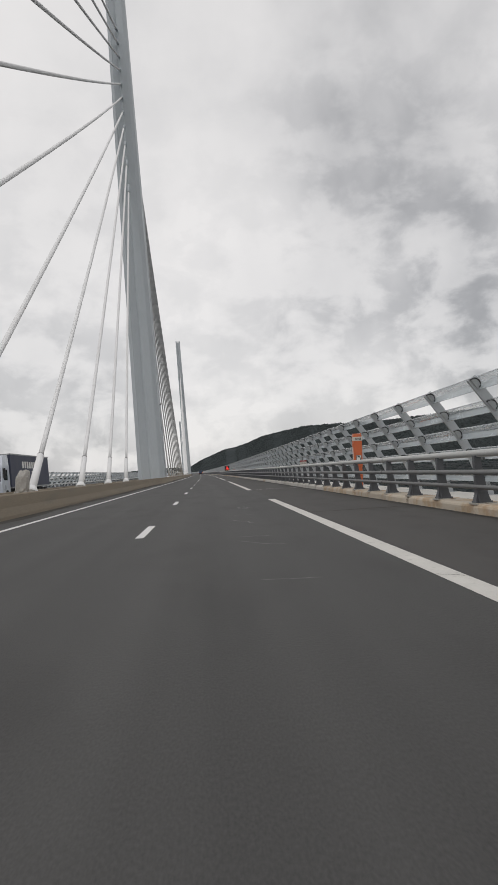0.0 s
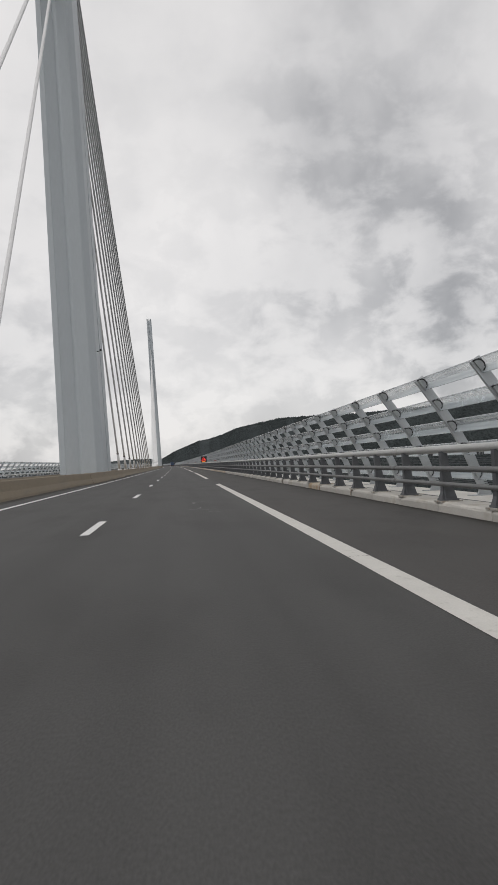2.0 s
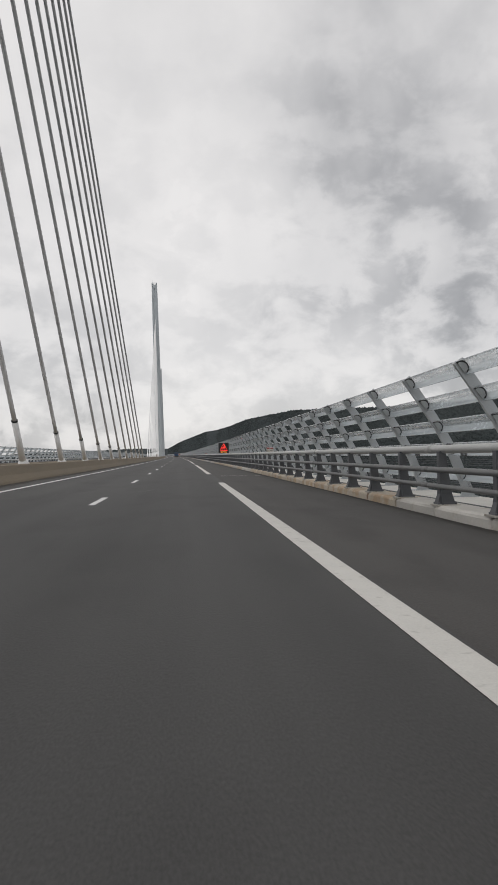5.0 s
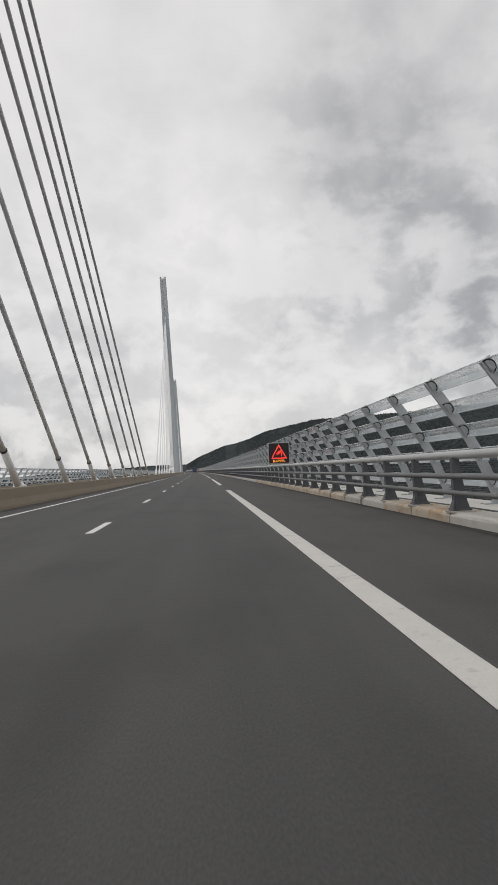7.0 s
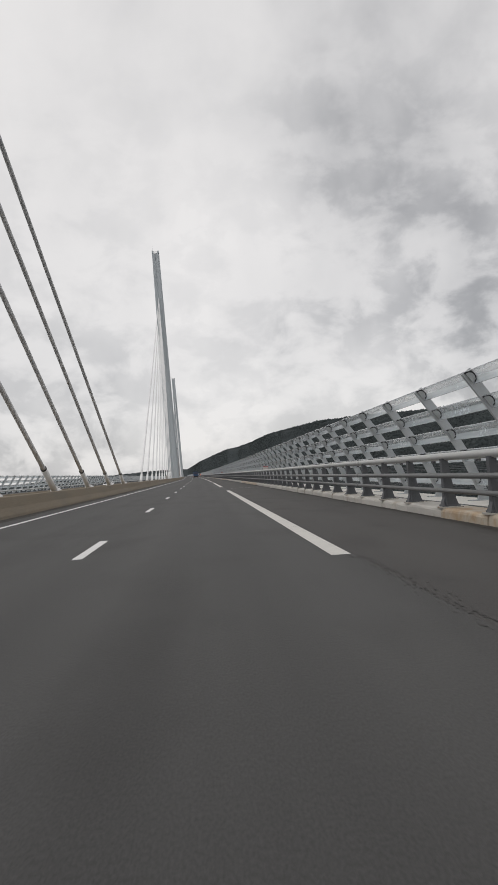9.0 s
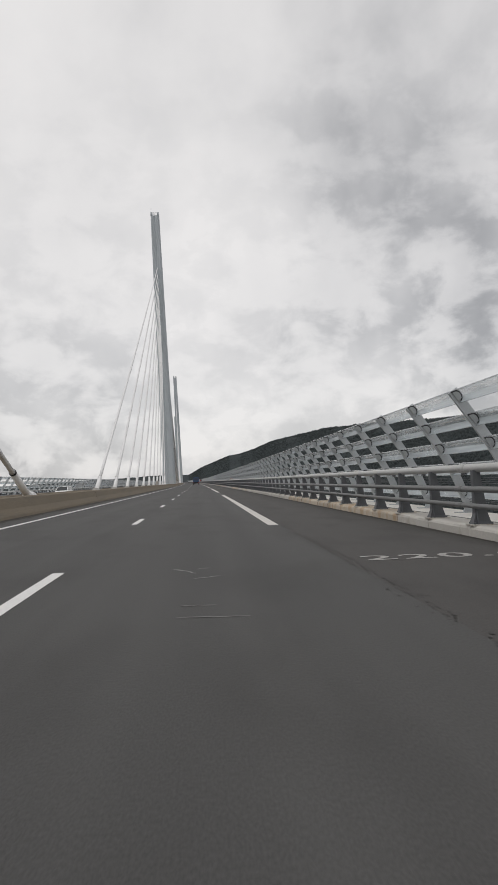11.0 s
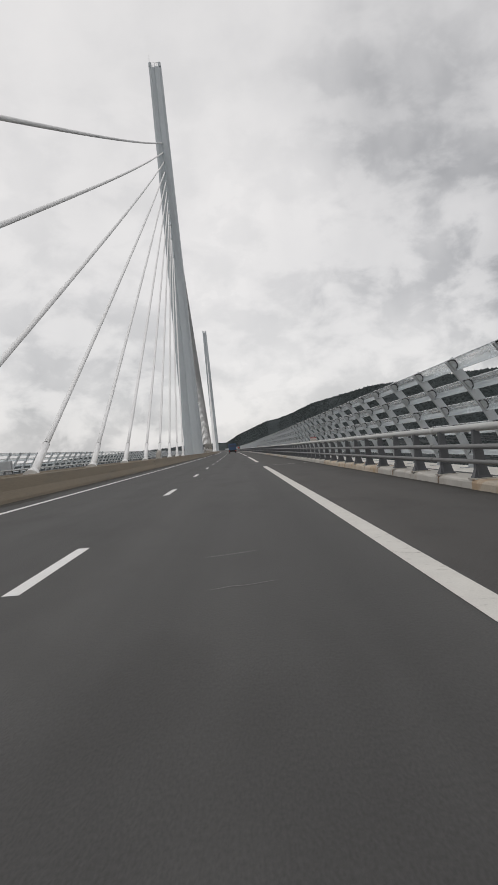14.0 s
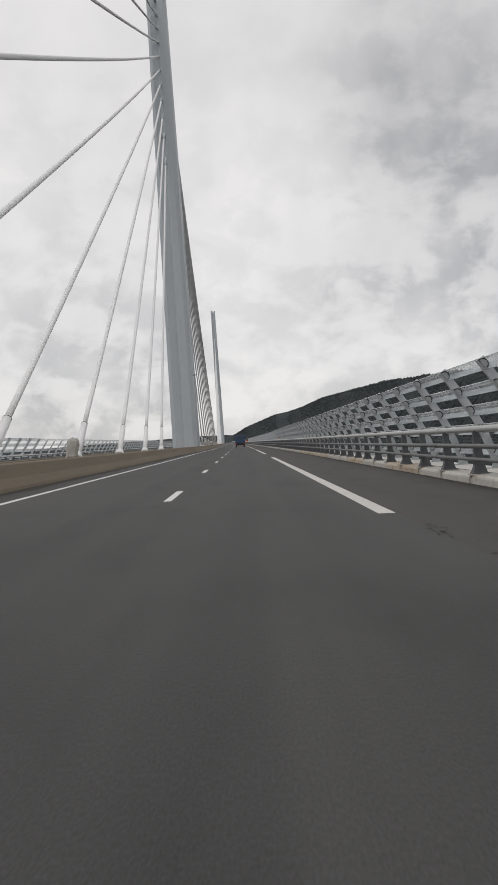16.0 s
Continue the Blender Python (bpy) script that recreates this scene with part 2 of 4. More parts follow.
SEAM = material("broken_asphalt", (0.046, 0.044, 0.042), 0.9, grain=60, blotch=5, amount=0.35, bump=0.3, second=(0.056, 0.054, 0.051), second_at=0.5, coord="World")
CRACK = material("cracked_paint", (0.19, 0.18, 0.17), 0.9, grain=30, blotch=6, amount=0.3, coord="World")
KERB = material("kerb_concrete", (0.50, 0.48, 0.445), 0.85, grain=30, blotch=0.9, amount=0.20, bump=0.4, second=(0.40, 0.365, 0.31), second_at=0.56, coord="World",
                island=0.5)
KERB_STAINED = material("stained_kerb_concrete", (0.49, 0.43, 0.35), 0.85, grain=30, blotch=0.7, amount=0.25, bump=0.4, second=(0.42, 0.31, 0.205), second_at=0.46, coord="World",
                        island=0.5)
RUST = material("rust_stain", (0.24, 0.165, 0.11), 0.9, grain=30, blotch=6, amount=0.35, bump=0.2, second=(0.13, 0.085, 0.06), second_at=0.5, coord="World")
PLATE = material("pale_base_plate", (0.42, 0.40, 0.36), 0.7, 0.1, grain=30, blotch=3, amount=0.25, bump=0.2, second=(0.24, 0.16, 0.10), second_at=0.55, coord="World")
LEDGE = material("ledge_concrete", (0.62, 0.60, 0.56), 0.8, grain=25, blotch=0.7, amount=0.15, second=(0.40, 0.33, 0.25), second_at=0.62, coord="World")
STEEL = material("galvanised_steel", (0.36, 0.37, 0.38), 0.5, 0.35, grain=60, blotch=2.5, amount=0.16, bump=0.08, coord="World")
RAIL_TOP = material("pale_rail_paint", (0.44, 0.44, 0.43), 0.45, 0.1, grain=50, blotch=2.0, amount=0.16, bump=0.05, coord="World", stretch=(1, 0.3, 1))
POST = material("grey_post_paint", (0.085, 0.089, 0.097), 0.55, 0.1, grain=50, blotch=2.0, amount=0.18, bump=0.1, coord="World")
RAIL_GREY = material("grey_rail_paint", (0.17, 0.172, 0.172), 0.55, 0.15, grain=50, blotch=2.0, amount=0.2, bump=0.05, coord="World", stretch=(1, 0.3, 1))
SCREEN_POST = material("light_grey_post_paint", (0.40, 0.42, 0.435), 0.5, 0.1, grain=50, blotch=3.0, amount=0.12, bump=0.08, coord="World")
CAP = material("cap_grey_metal", (0.37, 0.385, 0.39), 0.5, 0.2, grain=40, blotch=6, amount=0.2)
RUBBER = material("black_rubber", (0.015, 0.015, 0.016), 0.6, grain=40, blotch=3, amount=0.2)
PYLON = material("pylon_paint", (0.43, 0.465, 0.49), 0.48, 0.0, grain=6, blotch=0.10, amount=0.05, bump=0.04, second=(0.40, 0.43, 0.45), second_at=0.56, coord="World",
                 stretch=(1, 1, 0.25))
STAY = material("stay_white_sheath", (0.73, 0.73, 0.73), 0.8, grain=8, blotch=0.5, amount=0.05, bump=0.0, coord="World", spec=0.15)
BLACK = material("black_band", (0.02, 0.02, 0.02), 0.5)
ACRYLIC = acrylic("weathered_acrylic", 0.24, 0.33)
# milkier than the rest, for the lower edge of each slat
MILKY = acrylic("milkier_acrylic_edge", 0.42, 0.58)
# hill and foliage colours are lifted towards blue-grey to paint in distance haze
WOOD = material("hazy_wooded_hill", (0.042, 0.050, 0.053), 0.95, grain=0.2, blotch=0.012, amount=0.22, bump=0.0, second=(0.050, 0.058, 0.060), second_at=0.5, coord="World", spec=0.05)
LEAF = material("hazy_foliage", (0.044, 0.052, 0.053), 0.9, grain=0.1, blotch=0.02, amount=0.25, bump=0.0, second=(0.054, 0.062, 0.063), second_at=0.5, coord="World", spec=0.05)
ORANGE = material("orange_paint", (0.56, 0.13, 0.045), 0.5, grain=30, blotch=3, amount=0.10, bump=0.03)
PALE = material("pale_label", (0.55, 0.52, 0.47), 0.5, grain=30, blotch=5, amount=0.08)
RED = material("red_enamel", (0.26, 0.04, 0.045), 0.4, grain=30, blotch=5, amount=0.1)
WHITE = material("white_enamel", (0.72, 0.72, 0.70), 0.4, grain=30, blotch=5, amount=0.06)
INK = material("black_ink", (0.02, 0.02, 0.022), 0.5)
SIGN_FACE = material("sign_black_face", (0.012, 0.011, 0.012), 0.35, grain=80, blotch=3, amount=0.2)
LED_RED = glow("red_leds", (1.0, 0.045, 0.035), 2.2)
LED_AMBER = glow("amber_leds", (1.0, 0.36, 0.03), 1.0)
BLUE = material("blue_lorry_paint", (0.028, 0.065, 0.13), 0.4, grain=10, blotch=0.8, amount=0.15)
TARP = material("dark_blue_tarpaulin", (0.045, 0.052, 0.085), 0.55, grain=14, blotch=0.6, amount=0.18)
CAB = material("pale_cab_paint", (0.52, 0.56, 0.62), 0.3, grain=10, blotch=0.8, amount=0.06, coat=0.4)
GLASS = material("dark_window_glass", (0.02, 0.024, 0.028), 0.08)
TYRE = material("tyre_rubber", (0.02, 0.02, 0.02), 0.8)
GREY_CLOTH = material("grey_cover", (0.40, 0.385, 0.36), 0.9, grain=14, blotch=2, amount=0.25, bump=0.5)
TAIL = glow("tail_lamp", (0.5, 0.03, 0.025), 0.12)


# ------------------------------------------------------------ mesh helpers
def part(name, bm, mat, parent=None, label="", m=None, smooth=False):
    """Links a bmesh as one mesh object, under a thing or a part if parent is given."""
    me = bpy.data.meshes.new(name)
    bm.normal_update()
    bm.to_mesh(me)
    bm.free()
    for a in mat if isinstance(mat, (list, tuple)) else (mat,):
        me.materials.append(a)
    if smooth:
        me.shade_smooth()
    ob = new(name, me)
    if parent:
        ob.parent = parent
    if m is not None:
        ob.matrix_basis = m
    return tagged(ob, label)


def again(name, me, parent, m):
    """Another object on the same mesh."""
    ob = new(name, me)
    ob.parent, ob.matrix_basis = parent, m
    return ob


def base(name, m=None, **tags):
    ob = new(name)
    ob.empty_display_size = 0.3
    if m is not None:
        ob.matrix_basis = m
    return tagged(ob, **tags)


def box(bm, x0, x1, y0, y1, z0, z1, bevel=0.0, mat=0):
    vs = [bm.verts.new((x, y, z)) for x in (x0, x1) for y in (y0, y1) for z in (z0, z1)]
    fs = [bm.faces.new([vs[i] for i in q]) for q in ((0, 1, 3, 2), (4, 6, 7, 5), (0, 4, 5, 1), (2, 3, 7, 6), (0, 2, 6, 4), (1, 5, 7, 3))]
    for f in fs:
        f.material_index = mat
    if bevel:
        es = {e for f in fs for e in f.edges}
        r = bmesh.ops.bevel(bm, geom=list(es), offset=bevel, segments=1, affect="EDGES")
        for f in r["faces"]:
            f.material_index = mat
    return bm


def tube(bm, p, q, r0, r1=None, n=10, caps=True, mat=0):
    """A round bar from p to q."""
    p, q = Vector(p), Vector(q)
    r1 = r0 if r1 is None else r1
    w = (q - p).normalized()
    a = w.orthogonal().normalized()
    b = w.cross(a)
    rings = []
    for c, r in ((p, r0), (q, r1)):
        rings.append([bm.verts.new(c + r * (math.cos(6.283185 * i / n) * a + math.sin(6.283185 * i / n) * b)) for i in range(n)])
    for i in range(n):
        f = bm.faces.new((rings[0][i], rings[0][(i + 1) % n], rings[1][(i + 1) % n], rings[1][i]))
        f.material_index, f.smooth = mat, True
    if caps:
        bm.faces.new(rings[0][::-1]).material_index = mat
        bm.faces.new(rings[1]).material_index = mat
    return bm


def sweep(bm, profile, y0, y1, step=6.0, closed=True, mirror=None, swell=0.0):
    """Runs a profile of (u, z) along the deck's curve."""
    n = max(1, int(round((y1 - y0) / step)))
    last = None
    for i in range(n + 1):
        y = y0 + (y1 - y0) * i / n
        d = swell * bulge(y) if swell else 0.0
        ring = [bm.verts.new(deck(u + d if mirror is None else 2 * mirror - u - d, y, z)) for u, z in profile]
        if last:
            for j in range(len(ring) if closed else len(ring) - 1):
                k = (j + 1) % len(ring)
                bm.faces.new((last[j], last[k], ring[k], ring[j]))
        elif closed:
            bm.faces.new(ring[::-1])
        last = ring
    if closed:
        bm.faces.new(last)
    bmesh.ops.recalc_face_normals(bm, faces=bm.faces)
    return bm


def bulge(y):
    """How far the median barriers swing out round a pylon, from none to full."""
    off = abs((y - 107.0 + 169.7) % 339.4 - 169.7)
    t = min(max((22.0 - off) / 9.0, 0.0), 1.0)
    return t * t * (3 - 2 * t)


def ring(u, z, r, n=12):
    return [(u + r * math.cos(6.283185 * i / n), z + r * math.sin(6.283185 * i / n)) for i in range(n)]


def write(name, body, size, mat, parent, m, label="", align="CENTER"):
    """Flat lettering in the built-in font, as a mesh."""
    cu = bpy.data.curves.new(name, "FONT")
    cu.body, cu.size, cu.align_x, cu.align_y, cu.extrude = body, size, align, "CENTER", 0.002
    tmp = bpy.data.objects.new(name, cu)
    me = bpy.data.meshes.new_from_object(tmp)
    bpy.data.objects.remove(tmp)
    me.materials.clear()
    me.materials.append(mat)
    ob = new(name, me)
    ob.parent, ob.matrix_basis = parent, m
    return tagged(ob, label)


# ------------------------------------------------------------ deck and roads
MID = -8.7                      # the row of stays, on the median
Y0, Y1 = -150.0, 1500.0
NEAR = (-24.0, 470.0)           # the stretch built piece by piece

bm = bmesh.new()
sweep(bm, [(-7.3, 0.0), (1.9, 0.0), (1.9, -0.25), (-7.3, -0.25)], Y0, Y1)
road = tagged(part("road", bm, ASPHALT), "dark grey asphalt carriageway with two lanes", "road", kind="structure")
bm = bmesh.new()
sweep(bm, [(1.9, -0.002), (4.9, -0.002), (4.9, -0.25), (1.9, -0.25)], Y0, Y1)
tagged(part("hard_shoulder", bm, SHOULDER), "brownish grey asphalt hard shoulder beside the lanes", "road", kind="structure")
bm = bmesh.new()
sweep(bm, [(-7.3, 0.0), (4.9, 0.0), (4.9, -0.25), (-7.3, -0.25)], Y0, Y1, mirror=MID)
tagged(part("road", bm, ASPHALT), "dark grey asphalt carriageway beyond the median", "road", kind="structure")
bm = bmesh.new()
sweep(bm, [(-25.4, -0.02), (-22.25, -0.02), (-22.25, -0.26), (4.85, -0.26), (4.85, -0.02), (8.0, -0.02), (8.0, -0.6), (2.0, -4.2), (-19.4, -4.2), (-25.4, -0.6)], Y0, Y1)
tagged(part("bridge_deck", bm, LEDGE), "pale concrete and steel box deck of the viaduct", "bridge deck", kind="structure")


def marking(u, w, y0, y1, name="road_marking", lbl="worn white painted line on the asphalt", mir=None, grp="", mat=LINE):
    b = bmesh.new()
    n = max(1, int((y1 - y0) / 8))
    last = None
    for i in range(n + 1):
        y = y0 + (y1 - y0) * i / n
        c = u if mir is None else 2 * mir - u
        r = [b.verts.new(deck(c - w / 2, y, 0.004)), b.verts.new(deck(c + w / 2, y, 0.004))]
        if last:
            b.faces.new((last[0], last[1], r[1], r[0]))
        last = r
    return tagged(part(name, b, mat), lbl, "road marking", grp, "structure")


for mir in (None, MID):
    marking(-5.573, 0.17, Y0, Y1, lbl="white painted edge line beside the median barrier", mir=mir, mat=LINE_WHITE)
DASH0, DASH_LEN = 2.271, 2.887
k = -2
while DASH0 + 13 * k < 900:
    for mir in (None, MID):
        marking(-1.92, 0.155, DASH0 + 13 * k, DASH0 + 13 * k + DASH_LEN, lbl="short white dash between the two lanes", mir=mir, grp="lane dashes", mat=LINE_WHITE)
    k += 1
for k in range(-2, 17):
    far_end = 28.569 + 51.267 * k + (0.6 if k == 2 else 0.0)
    for mir in (None, MID):
        marking(1.738, 0.26, 28.569 + 51.267 * k - 37.768, far_end, lbl="long white line beside the hard shoulder", mir=mir, grp="shoulder lines")

# ------------------------------------------------------------ median barriers
BARRIER = [(-6.84, 0.0), (-6.86, 0.10), (-6.99, 0.36), (-7.08, 0.74), (-7.12, 0.78), (-7.26, 0.78), (-7.3, 0.74), (-7.36, 0.30), (-7.5, 0.09), (-7.5, 0.0)]
JOINTS = [-150, -61.0, 11.0, 92.5, 121.5, 200.0, 276.6, 355.0, 432.0, 461.0, 540.0, 700.0, 900.0, 1200.0, 1500.0]
for a, b2 in zip(JOINTS, JOINTS[1:]):
    for mir in (None, MID):
        bm = bmesh.new()
        sweep(bm, BARRIER, a + 0.035, b2 - 0.035, 2.0 if b2 < 600 else 6.0, mirror=mir, swell=0.47)
        tagged(part("median_barrier", bm, CONCRETE), "weathered brown-grey concrete safety barrier along the median", "barrier", "median barriers", "structure")


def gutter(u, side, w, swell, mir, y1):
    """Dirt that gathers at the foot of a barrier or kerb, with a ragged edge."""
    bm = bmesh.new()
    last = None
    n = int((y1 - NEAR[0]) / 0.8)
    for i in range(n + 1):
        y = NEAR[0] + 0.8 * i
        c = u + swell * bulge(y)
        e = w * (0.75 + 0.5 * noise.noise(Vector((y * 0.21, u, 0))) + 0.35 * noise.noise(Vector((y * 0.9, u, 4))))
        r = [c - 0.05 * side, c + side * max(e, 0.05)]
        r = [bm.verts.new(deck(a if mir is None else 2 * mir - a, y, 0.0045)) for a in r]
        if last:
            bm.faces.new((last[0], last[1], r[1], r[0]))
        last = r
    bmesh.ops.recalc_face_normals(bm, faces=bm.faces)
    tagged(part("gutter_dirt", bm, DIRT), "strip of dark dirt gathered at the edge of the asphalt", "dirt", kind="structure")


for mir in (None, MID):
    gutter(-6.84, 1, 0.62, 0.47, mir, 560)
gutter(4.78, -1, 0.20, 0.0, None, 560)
bm = bmesh.new()
sweep(bm, [(-7.2, 0.60), (-10.2, 0.60), (-10.2, -0.2), (-7.2, -0.2)], Y0, Y1)
tagged(part("median_strip", bm, CONCRETE), "weathered concrete strip between the median barriers", "median strip", kind="structure")


# ------------------------------------------------------------ pylons and stays
LEAN = -0.031                    # the upright against the banked deck
TOP = 87.0
STAY_Z = [68.8, 66.7, 64.6, 62.5, 60.3, 58.2, 56.0, 53.7, 51.2, 48.3, 44.5]


def half_width(z):
    return 1.9 - 0.57 * z / TOP


def half_depth(z):
    return 3.9 - 0.9 * z / 40.0 if z < 40 else 3.0 - 1.35 * (z - 40) / 47.0


def loft(bm, sections):
    last = None
    for s in sections:
        r = [bm.verts.new(p) for p in s]
        if last:
            for j in range(len(r)):
                k2 = (j + 1) % len(r)
                bm.faces.new((last[j], last[k2], r[k2], r[j]))
        else:
            bm.faces.new(r[::-1])
        last = r
    bm.faces.new(last)
    bmesh.ops.recalc_face_normals(bm, faces=bm.faces)
    return bm


def leg_face(w, out, inn, z, sgn):
    """One leg in plan: bevelled outer edges, a sunken panel and a folded panel beside it."""
    row = [(-1.0, 0.55), (-0.72, 0.02), (-0.68, 0.0), (-0.64, 0.06), (-0.10, 0.36), (0.02, 0.08), (0.12, 0.0), (0.18, 0.02), (0.66, 0.12), (0.70, 0.15), (0.97, 0.62), (1.0, 0.74)]
    pts = [(MID + LEAN * z + a * w, sgn * (out - b2), z) for a, b2 in row]
    pts += [(MID + LEAN * z + w, sgn * inn, z), (MID + LEAN * z - w, sgn * inn, z)]
    return pts


def pylon(y, near=True):
    th = base("bridge_pylon", on_deck(0, y), label="tall pale grey-blue steel bridge pylon with forked top", category="bridge pylon", group="bridge pylons")
    for sgn in (-1, 1):
        bm = bmesh.new()
        secs = []
        for z in (-3, 0, 6, 12, 18, 24, 30, 36, 40):
            inn = max(0.55 - 0.5 * max(z, 0) / 37.0, 0.03)
            secs.append(leg_face(half_width(z), half_depth(z), inn, z, sgn))
        part("leg", loft(bm, secs), PYLON, th)
    bm = bmesh.new()
    loft(bm, [[(MID + LEAN * z + a * (half_width(z) - 0.04), b2 * 0.9, z) for a, b2 in ((-1, -1), (1, -1), (1, 1), (-1, 1))] for z in (-3, 10, 20, 30, 37)])
    part("web", bm, PYLON, th)
    bm = bmesh.new()
    secs = []
    for z in (40.0, 48, 56, 64, 72, 80, TOP - 1.1):
        a = leg_face(half_width(z), half_depth(z), 0, z, -1)[:12]
        b2 = leg_face(half_width(z), half_depth(z), 0, z, 1)[:12]
        secs.append(a + b2[::-1])
    part("mast", loft(bm, secs), PYLON, th)
    for sgn in (-1, 1):
        bm = bmesh.new()
        z = TOP
        w = half_width(z)
        c = MID + LEAN * z
        box(bm, c + sgn * w - (0.62 if sgn > 0 else 0), c + sgn * w + (0.62 if sgn < 0 else 0), -1.5, 1.5, TOP - 1.1, TOP, 0.12)
        part("prong", bm, PYLON, th)
    bm = bmesh.new()
    c = MID + LEAN * TOP
    for yy in (-1.2, 1.2):
        tube(bm, (c - 0.8, yy, TOP - 0.1), (c + 0.8, yy, TOP - 0.1), 0.04, n=6)
        for xx in (-0.35, 0.0, 0.35):
            tube(bm, (c + xx, yy, TOP - 1.1), (c + xx, yy, TOP - 0.1), 0.035, n=6)
        part("railing", bm, STEEL, th)
        bm = bmesh.new()
    tube(bm, (c - 1.1, -1.2, TOP), (c - 1.1, -1.2, TOP + 1.7), 0.025, n=6)
    part("antenna", bm, STEEL, th)
    bm = bmesh.new()
    c = MID + LEAN * 11.6 + half_width(11.6)
    tube(bm, (c - 0.05, -2.4, 11.5), (c + 0.32, -2.4, 11.6), 0.03, n=6)
    box(bm, c + 0.26, c + 0.42, -2.48, -2.32, 11.58, 11.74, 0.02)
    part("lamp_bracket", bm, RUBBER, th, "small dark lamp on a bracket")
    return th


def stay(y_pylon, i, sgn):
    """One cable stay: flared foot, thick sleeve with a black band, white sheath and a socket in the mast."""
    ya = y_pylon + sgn * (35.7 + 12.27 * (10 - i))
    z1 = STAY_Z[i]
    foot = deck(MID, ya, 0.60)
    head = deck(MID, y_pylon, 0) + Vector((LEAN * z1, sgn * half_depth(z1), z1))
    w = (head - foot).normalized()
    th = base("bridge_stay", Matrix.Translation(foot), label="white sheathed cable stay between the median and a pylon", category="bridge cable", group="bridge stays")
    o = Vector((0, 0, 0))
    bm = bmesh.new()
    tube(bm, o - 0.15 * w, o + 0.42 * w, 0.40, 0.215, 16)
    part("foot", bm, STAY, th)
    bm = bmesh.new()
    tube(bm, o, 3.0 * w, 0.19, 0.168, 16)
    part("sleeve", bm, STAY, th)
    bm = bmesh.new()
    tube(bm, 3.0 * w, (3.03 if sgn < 0 else 3.07) * w, 0.172 if sgn < 0 else 0.176, None, 16)
    part("band", bm, BLACK, th, "black rubber band")
    L = (head - foot).length
    bm = bmesh.new()
    n = 48
    sag = 0.004 * L
    pts = [o + w * (3.05 + (L - 3.05) * t / n) - Vector((0, 0, sag * 4 * (t / n) * (1 - t / n))) for t in range(n + 1)]
    a = w.orthogonal().normalized()
    b2 = w.cross(a)
    loft(bm, [[p + 0.126 * (math.cos(0.261799 * j) * a + math.sin(0.261799 * j) * b2) for j in range(24)] for p in pts])
    part("sheath", bm, STAY, th, smooth=True)
    bm = bmesh.new()
    tube(bm, w * (L - 1.9), w * (L + 0.2), 0.175, None, 12)
    part("socket", bm, PYLON, th, "grey steel socket at the mast")
    return th


P1, SPAN = 107.0, 339.4
for n in range(4):
    pylon(P1 + SPAN * n)
for n, sides in ((0, (-1, 1)), (1, (-1, 1)), (2, (-1, 1)), (3, (-1,))):
    for sgn in sides:
        for i in range(11):
            stay(P1 + SPAN * n, i, sgn)

# ------------------------------------------------------------ safety rail and kerb
RAIL_U, RAIL_S, RAIL_0 = 4.967, 2.304, 0.218


def rail_post_mesh():
    """Tapered steel post with a flared foot, a web behind and a bolted base plate."""
    bm = bmesh.new()
    secs = []
    for z, lo, hi, t in ((0.0, -0.165, 0.20, 0.115), (0.06, -0.15, 0.165, 0.09), (0.20, -0.105, 0.125, 0.07), (0.55, -0.11, 0.07, 0.062), (0.98, -0.12, 0.01, 0.06)):
        secs.append([(lo, -t, z), (hi, -t, z), (hi, t, z), (lo, t, z)])
    loft(bm, secs)
    box(bm, -0.2, 0.24, -0.19, 0.19, -0.02, 0.014, 0.003, mat=1)
    for x in (-0.145, 0.18):
        for y in (-0.105, 0.105):
            tube(bm, (x, y, 0.0), (x, y, 0.05), 0.02, n=6)
    # upright webs on both faces of the foot
    for s in (-1, 1):
        loft(bm, [[(-0.1, s * 0.06, 0.0), (-0.075, s * 0.06, 0.0), (-0.075, s * 0.16, 0.0), (-0.1, s * 0.16, 0.0)],
                  [(-0.1, s * 0.06, 0.3), (-0.075, s * 0.06, 0.3), (-0.075, s * 0.07, 0.3), (-0.1, s * 0.07, 0.3)]])
    me = bpy.data.meshes.new("post")
    bm.normal_update()
    bm.to_mesh(me)
    bm.free()
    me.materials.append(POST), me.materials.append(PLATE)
    return me


KERB_U, KERB_H = 4.78, 0.21
post_me = rail_post_mesh()


def turned(u, y, z, mir):
    """Pose for a piece beside the road, turned about for the far carriageway."""
    m = on_deck(u if mir is None else 2 * mir - u, y, z)
    return m if mir is None else m @ Matrix.Rotation(math.pi, 4, "Z")


